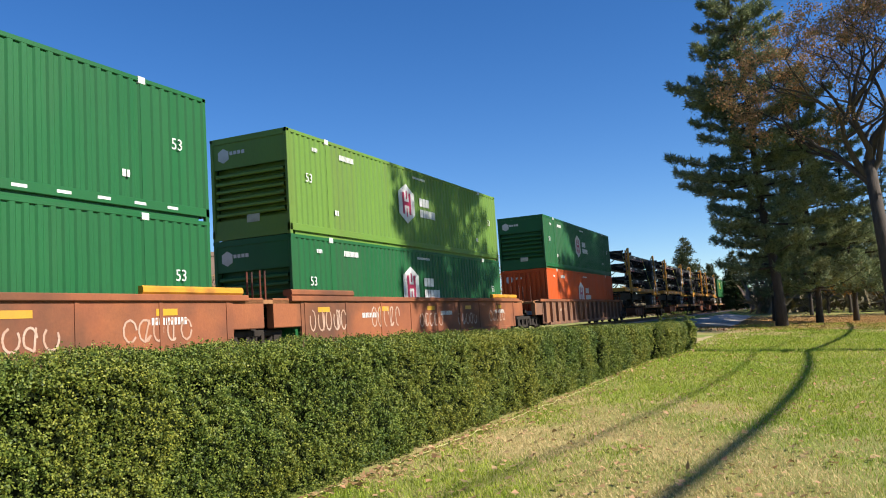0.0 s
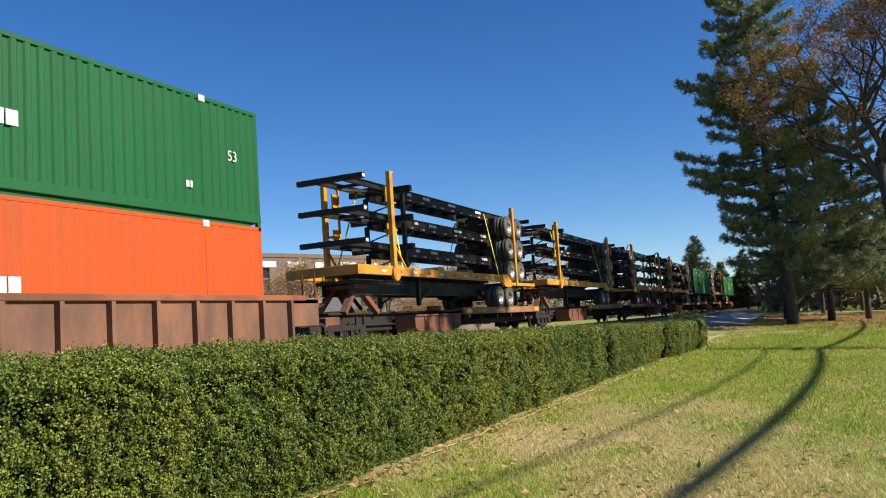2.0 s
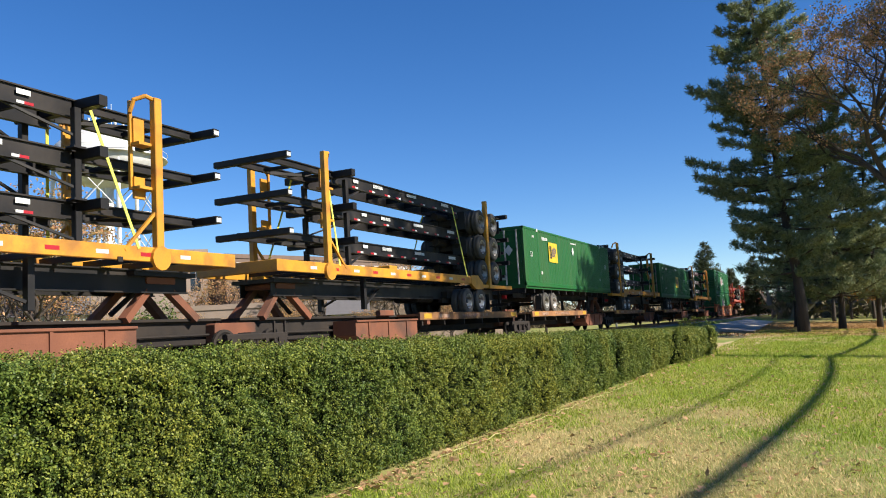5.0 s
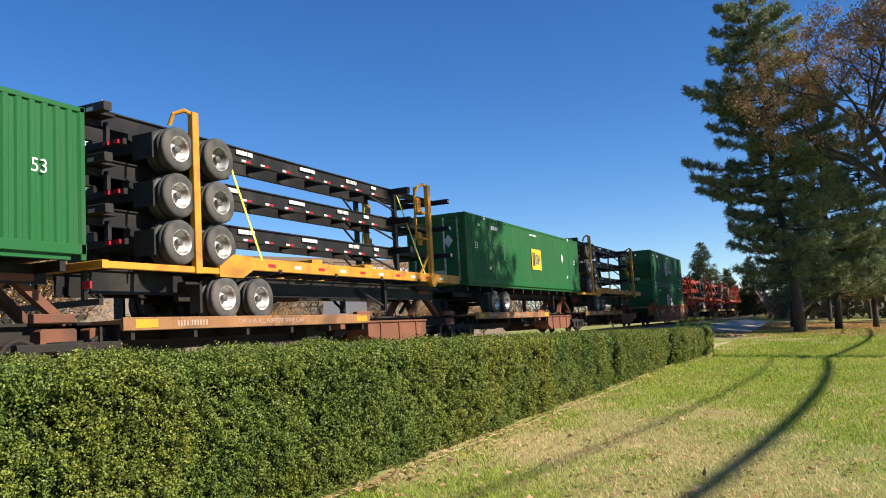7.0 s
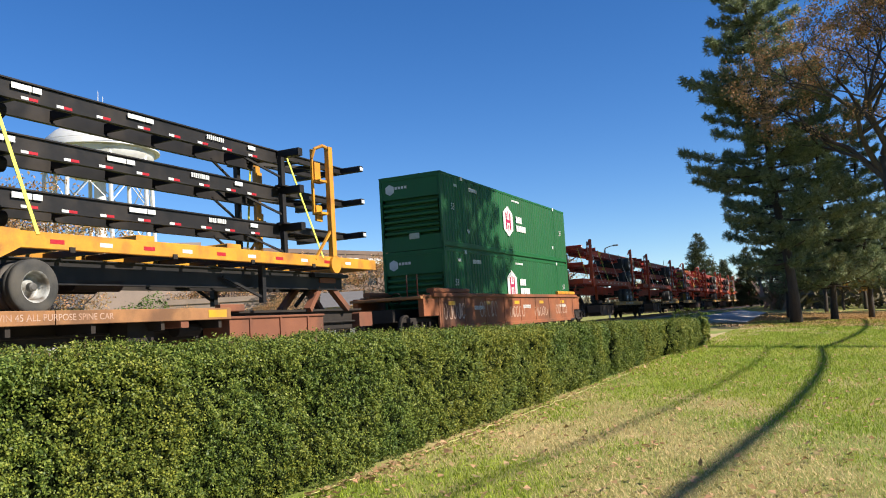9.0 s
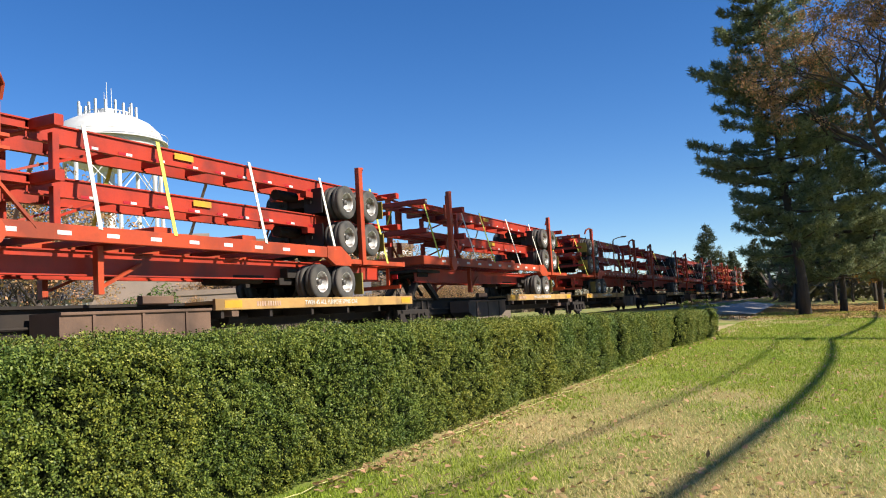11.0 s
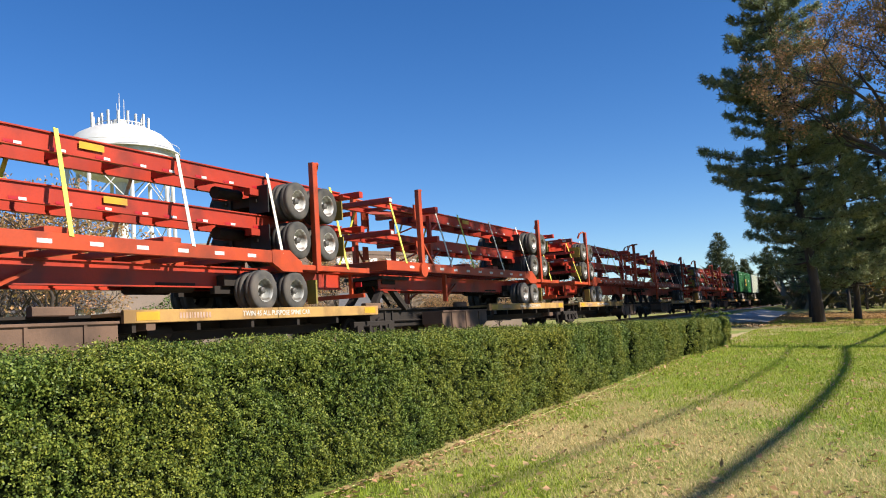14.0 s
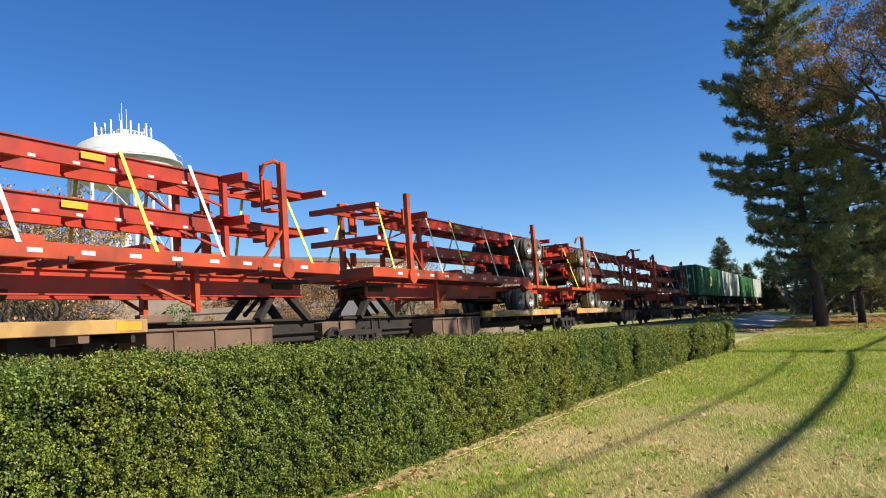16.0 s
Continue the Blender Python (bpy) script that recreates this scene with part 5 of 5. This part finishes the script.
broadleaf("oak_tree", (5.0, 54.0, -0.2), 25, 0.9, "oak_bark", "oak_leaf", 30000, "large oak with crooked limbs and sparse russet leaves", 21, lean=(-0.5, 0), trunk=0.42, fork=0.4, depth=6, leaf_size=0.15, step=0.165)
gold = broadleaf("maple_tree", (8.0, 96.0, -0.36), 9, 0.9, "bark", "gold_leaf", 2600, "small autumn tree with orange leaves on the lawn", 31, trunk=0.16, fork=0.25, depth=4, leaf_size=0.3)
for x, y, r in ((13.5, 110, 40), (3.2, 118, 100), (19, 125, 200), (26, 150, 20)):
    copy_thing(gold, pose(x, y, ground_z(x, y), 0, 0, r))
olive = broadleaf("tree", (1.0, 105.0, -0.05), 13, 0.8, "bark", "olive_leaf", 5200, "thinning tree with olive brown leaves", 33, trunk=0.22, fork=0.25, depth=5, leaf_size=0.34)
for x, y, r in ((6, 122, 50), (11, 138, 120), (16, 104, 260), (-3.5, 128, 200), (22, 140, 300), (-6.0, 165, 80), (30, 120, 10), (38, 150, 90), (2, 170, 150), (12, 175, 30), (24, 185, 210)):
    copy_thing(olive, pose(x, y, ground_z(x, y), 0, 0, r))
bare = broadleaf("bare_tree", (-47.5, 37.0, 0.3), 17, 0.9, "bark", "oak_leaf", 4200, "bare tree with a few brown leaves behind the train", 41, trunk=0.2, fork=0.22, depth=6, leaf_size=0.25)
for x, y, r, k in ((-60, 70, 70, 0), (-52, 74, 160, 0), (-38, 70, 250, 0), (-44, 66, 20, 0), (-33, 78, 130, 0), (-64, 52, 300, 0), (-58, 44, 190, 0), (-30, 92, 60, 0), (-40, 95, 220, 0), (-50, 35, 140, 1), (-57, 42.5, 20, 1), (-61, 49, 250, 1)):
    o = copy_thing(bare, pose(x, y, 0.3, 0, 0, r))
    o.scale = (0.95, 0.95, 0.9) if k else (0.8, 0.8, 0.68)
for k in range(26):
    x, y = -27 - 1.25 * k + 2.5 * math.sin(3 * k), 66 - 1.15 * k + 4.5 * math.sin(5.1 * k)
    o = copy_thing(bare, pose(x, y, 0.3, 0, 0, 47 * k))
    k2 = 0.26 + 0.05 * math.sin(7 * k)
    o.scale = (k2 * 1.2, k2 * 1.2, k2)
    tagged(o, "leafless brown shrub behind the line", "shrub", "shrubs")
M["far_wood"] = material("distant bare wood", (0.26, 0.19, 0.12), 0.9, other=(0.16, 0.15, 0.075), scale=0.06, amount=0.9, per_island=0.4)
pts = []
for k in range(5200):
    x = RNG.uniform(-130, 160)
    y = RNG.uniform(215, 290)
    pts.append((x, y, abs(RNG.normal(0, 1)) * 4.0 * (0.8 + 0.3 * math.sin(x * 0.13))))
for k in range(1500):
    x = RNG.uniform(-7, 60)
    y = RNG.uniform(125, 185)
    pts.append((x, y, abs(RNG.normal(0, 1)) * 3.4 * (0.75 + 0.35 * math.sin(x * 0.31))))
pts = np.array(pts)
bulk("far_trees", needle_tufts(pts, np.tile([0, 0, 1.0], (len(pts), 1)), 3.2, 6, 0.9), 3, M["far_wood"], None, "distant band of bare brown and olive trees", "woods")
M["bush_leaf"] = material("evergreen bush leaves", (0.1, 0.2, 0.03), 0.5, other=(0.1, 0.13, 0.03), scale=2, amount=0.8, per_island=0.4, soft_light=0.1, spec=0.15)
for bx, by, br, bh in ((-21.2, 21.2, 1.15, 2.9), (-24.0, 17.8, 0.9, 2.2), (-26.5, 27.0, 1.1, 2.2), (-28, 35, 1.2, 2.0)):
    b = thing("bush", "rounded evergreen bush beyond the track", "bush", "bushes", at=Matrix.Translation((bx, by, 0.3)))
    part("stem", Shape().tube([(0, 0, -0.1), (0, 0, bh * 0.6)], [0.08, 0.04], 6), M["bark"], b)
    d = unit(RNG.normal(size=(3600, 3)))
    p = d * (RNG.random((3600, 1)) ** 0.25) * np.array([br, br, bh * 0.5]) * (1 + 0.15 * np.sin(5 * d[:, :1] + 3 * d[:, 1:2])) + np.array([0, 0, bh * 0.5])
    sz = 0.09 * (0.7 + 0.6 * RNG.random(len(p)))
    bulk("crown", leaf_quads(p, unit(d + 0.6 * RNG.normal(size=d.shape)), sz, sz * 0.6), 4, M["bush_leaf"], b, "dense green leaves", "")

# ---- driveway and gravel past the hedge ----
M["concrete"] = material("pale worn concrete", (0.6, 0.54, 0.46), 0.95, other=(0.3, 0.27, 0.23), scale=1.0, amount=0.8, grain=20, bump=0.2)
s = Shape()
for k in range(5):
    y0 = 60.0 + 9.2 * k
    pr = [(-8.6, y0), (-4.6 - 0.25 * k, y0), (-4.6 - 0.25 * k, y0 + 9.0), (-8.6, y0 + 9.0)]
    zz = [ground_z(x, y) + 0.05 for x, y in pr]
    slab = Shape().add([(x, y, z) for (x, y), z in zip(pr, zz)] + [(x, y, z - 0.2) for (x, y), z in zip(pr, zz)], [(0, 1, 2, 3), (0, 4, 5, 1), (1, 5, 6, 2), (2, 6, 7, 3), (3, 7, 4, 0)])
    if k == 0:
        drive = solid("driveway", slab, M["concrete"], "pale worn concrete driveway between hedge and track", "driveway", "structure")
    else:
        part("slab", slab, M["concrete"], drive)
M["leaf_litter"] = material("orange leaf litter", (0.6, 0.32, 0.11), 0.9, other=(0.42, 0.26, 0.1), scale=0.5, amount=0.9)
n = 60000
x, y = RNG.normal(3.0, 6.5, n), RNG.normal(72, 13, n)
p = np.stack([x, y, slope_z(x) + 0.03], axis=1)
p = p[(np.abs(x) < 9) & (y > 50)]
bulk("leaf_litter", leaf_quads(p, unit(np.array([0, 0, 1.0]) + 0.4 * RNG.normal(size=p.shape)), RNG.uniform(0.07, 0.17, len(p)), RNG.uniform(0.06, 0.12, len(p))), 4, M["leaf_litter"], None, "orange fallen leaves under the trees", "leaves")

# ---- water tower ----
M["tower_white"] = material("white tank paint", (0.78, 0.78, 0.76), 0.5, other=(0.7, 0.69, 0.66), scale=0.3, amount=0.8, dirt=(0.4, 0.34, 0.28), dirt_scale=0.35, dirt_amount=0.35)
tower = thing("water_tower", "white elevated water tank on braced steel legs", "water tower", at=Matrix.Translation((-111.0, 100.9, 0.0)))
tower.scale = (1.08, 1.08, 1.0)
R = 8.6
prof = [(39.6, 0.05), (39.4, 2.5), (38.8, 4.8), (37.7, 6.7), (36.3, 8.0), (34.9, R), (34.3, R), (33.0, 8.3), (31.7, 7.2), (30.6, 5.4), (29.8, 3.0), (29.5, 1.4), (29.3, 0.05)]
part("tank", Shape().lathe_z(prof[::-1], 40), M["tower_white"], tower, smooth=True)
part("walkway", Shape().lathe_z([(34.2, R), (34.2, R + 0.7), (34.35, R + 0.7), (34.35, R)], 40), M["tower_white"], tower)
part("hand_rail", Shape().tube([((R + 0.7) * math.cos(a), (R + 0.7) * math.sin(a), 35.3) for a in np.linspace(0, 6.2832, 41)], [0.05] * 41, 5), M["tower_white"], tower)
part("riser", Shape().tube([(0, 0, 0), (0, 0, 30)], [0.9, 0.9], 16), M["tower_white"], tower)
legs = [(math.cos(2 * math.pi * (k + 0.3) / 8) * 8.0, math.sin(2 * math.pi * (k + 0.3) / 8) * 8.0) for k in range(8)]
for k, (x, y) in enumerate(legs):
    part("leg", Shape().tube([(x * 1.1, y * 1.1, 0), (x, y, 34)], [0.32, 0.32], 8), M["tower_white"], tower)
    x2, y2 = legs[(k + 1) % 8]
    for z0, z1 in ((2, 15.5), (16.5, 24), (24.5, 32)):
        part("brace", Shape().tube([(x, y, z0), (x2, y2, z1)], [0.09] * 2, 5), M["tower_white"], tower)
        part("brace", Shape().tube([(x, y, z1), (x2, y2, z0)], [0.09] * 2, 5), M["tower_white"], tower)
        part("strut", Shape().tube([(x, y, z1 + 0.4), (x2, y2, z1 + 0.4)], [0.14] * 2, 5), M["tower_white"], tower)
for k in range(16):
    a = 2 * math.pi * k / 16
    r = 3.6 + 0.4 * (k % 3)
    part("antenna", Shape().box(r * math.cos(a) - 0.15, r * math.cos(a) + 0.15, r * math.sin(a) - 0.15, r * math.sin(a) + 0.15, 39.0, 41.2 + 0.3 * (k % 2)), M["tower_white"], tower, "white panel antenna")
part("antenna_ring", Shape().tube([(3.7 * math.cos(a), 3.7 * math.sin(a), 39.7) for a in np.linspace(0, 6.2832, 25)], [0.08] * 25, 5), M["tower_white"], tower)
for x, y, h in ((0, 0, 45.6), (0.7, 0.3, 44.5), (-0.6, 0.5, 44.8), (0.3, -0.8, 43.5)):
    part("mast", Shape().tube([(x, y, 39), (x, y, h)], [0.08, 0.04], 5), M["tower_white"], tower)
part("hatch", Shape().lathe_z([(39.3, 1.2), (40.6, 1.2), (40.9, 0.05)], 12), M["tower_white"], tower)

# ---- street lamp beyond the track ----
M["lamp_steel"] = material("dull grey lamp steel", (0.22, 0.22, 0.22), 0.6, metal=0.4)
lamp = thing("street_lamp", "grey street lamp on a slim pole beyond the track", "street lamp", at=Matrix.Translation((-24.0, 102.2, 0.2)))
part("pole", Shape().tube([(0, 0, -0.3), (0, 0, 9.7 - 0.5), (0.1, 0, 9.7 - 0.25)], [0.14, 0.1, 0.08], 8), M["lamp_steel"], lamp)
part("arm", Shape().tube([(0.1, 0, 9.7 - 0.25), (0.7, 0, 9.7 - 0.05), (1.3, 0, 9.7)], [0.06, 0.05, 0.05], 6), M["lamp_steel"], lamp)
part("lamp_head", Shape().box(1.1, 1.75, -0.16, 0.16, 9.7 - 0.08, 9.7 + 0.1, 0.04), M["lamp_steel"], lamp)

# ---- buildings behind the line ----
M["tan_wall"] = material("weathered tan masonry", (0.37, 0.28, 0.22), 0.9, other=(0.28, 0.22, 0.17), scale=0.5, amount=0.8, grain=8, bump=0.2)
M["brown_wall"] = material("dull brown brick", (0.2, 0.135, 0.1), 0.9, other=(0.14, 0.1, 0.08), scale=0.6, amount=0.8, grain=8, bump=0.2)
M["white_wall"] = material("white painted wall", (0.72, 0.71, 0.68), 0.8)
M["roof_grey"] = material("grey roof felt", (0.16, 0.15, 0.15), 0.9)
M["pane"] = material("dark window glass", (0.02, 0.025, 0.03), 0.08, spec=0.8)


def building(label, base, turn, w, d, h, bays, storeys, wall, pitched=0.0):
    """A block whose windowed front faces local -y; origin at the middle of the front."""
    b = thing("building", label, "building", "buildings behind the line", at=pose(*base, 0, 0, turn))
    fw, fh = w / bays, h / storeys
    ww, wh = fw * 0.42, fh * 0.52
    front = Shape()
    for k in range(bays):
        x0 = -w / 2 + k * fw
        xa, xb = x0 + (fw - ww) / 2, x0 + (fw + ww) / 2
        front.box(x0, xa, 0, 0.35, 0, h).box(xb, x0 + fw, 0, 0.35, 0, h)
        for j in range(storeys):
            z0 = j * fh + fh * 0.26
            front.box(xa, xb, 0, 0.35, j * fh, z0).box(xa, xb, 0, 0.35, z0 + wh, (j + 1) * fh)
            wd = part("window", Shape().box(xa, xb, 0.2, 0.26, z0, z0 + wh), M["pane"], b, "dark window pane")
            part("frame", Shape().box(xa, xb, 0.14, 0.2, z0 + wh * 0.48, z0 + wh * 0.52).box((xa + xb) / 2 - 0.03, (xa + xb) / 2 + 0.03, 0.14, 0.2, z0, z0 + wh), M["tan_wall"], wd, "tan window frame")
    part("front_wall", front, M[wall], b)
    part("side_wall", Shape().box(-w / 2, -w / 2 + 0.35, 0.35, d, 0, h), M[wall], b)
    part("side_wall", Shape().box(w / 2 - 0.35, w / 2, 0.35, d, 0, h), M[wall], b)
    part("back_wall", Shape().box(-w / 2 + 0.35, w / 2 - 0.35, d - 0.35, d, 0, h), M[wall], b)
    if pitched:
        s = Shape().add([(-w / 2 - 0.4, -0.4, h), (w / 2 + 0.4, -0.4, h), (w / 2 + 0.4, d + 0.4, h), (-w / 2 - 0.4, d + 0.4, h), (-w / 2 - 0.4, d / 2, h + pitched), (w / 2 + 0.4, d / 2, h + pitched)],
                        [(0, 1, 5, 4), (2, 3, 4, 5), (0, 4, 3), (1, 2, 5), (0, 3, 2, 1)])
        part("roof", s, M["roof_grey"], b)
    else:
        part("roof", Shape().box(-w / 2 + 0.3, w / 2 - 0.3, 0.3, d - 0.3, h - 0.5, h - 0.3), M["roof_grey"], b)
        part("parapet", Shape().box(-w / 2 - 0.1, w / 2 + 0.1, -0.1, 0.4, h, h + 0.5), M[wall], b)
    return b


building("weathered tan masonry building with tall dark windows", (-69, 66.0, 0.2), 45, 16, 14, 11.6, 6, 2, "tan_wall")
brown = building("brown brick warehouse with a row of pale panels under its roof", (-57, 87.0, 0.2), 72, 30, 12, 11.0, 7, 2, "brown_wall")
for k in range(7):
    part("fascia_panel", Shape().box(-13.6 + 4.28 * k, -11.0 + 4.28 * k, -0.12, 0.0, 9.75, 10.5), M["white_wall"], brown, "pale panel under the roof")
building("long low tan warehouse behind the line", (-44, 70.0, 0.2), 35, 34, 12, 4.6, 9, 1, "tan_wall")
building("low white house with a grey roof", (-64, 49.5, 0.2), 50, 9, 8, 4.6, 3, 1, "white_wall", 2.2)
building("small white house with a grey roof", (-37.5, 60.0, 0.2), 30, 3, 5, 3.2, 1, 1, "white_wall", 1.4)
building("pale house far behind the lawn", (24, 132.0, -0.4), -10, 12, 9, 3.4, 4, 1, "white_wall", 2.4)


# ---- what moves ----
def motions():
    times = [0.0, 2.0, 4.0, 6.0, 8.0, 10.0, 12.0, 14.0, 16.0]
    for ob, s, z, x, turned in TRAIN:
        walk(ob, [(t, pose(x, s - gone(t), z, 0, 0, 180 if turned else 0)) for t in times])


motions()
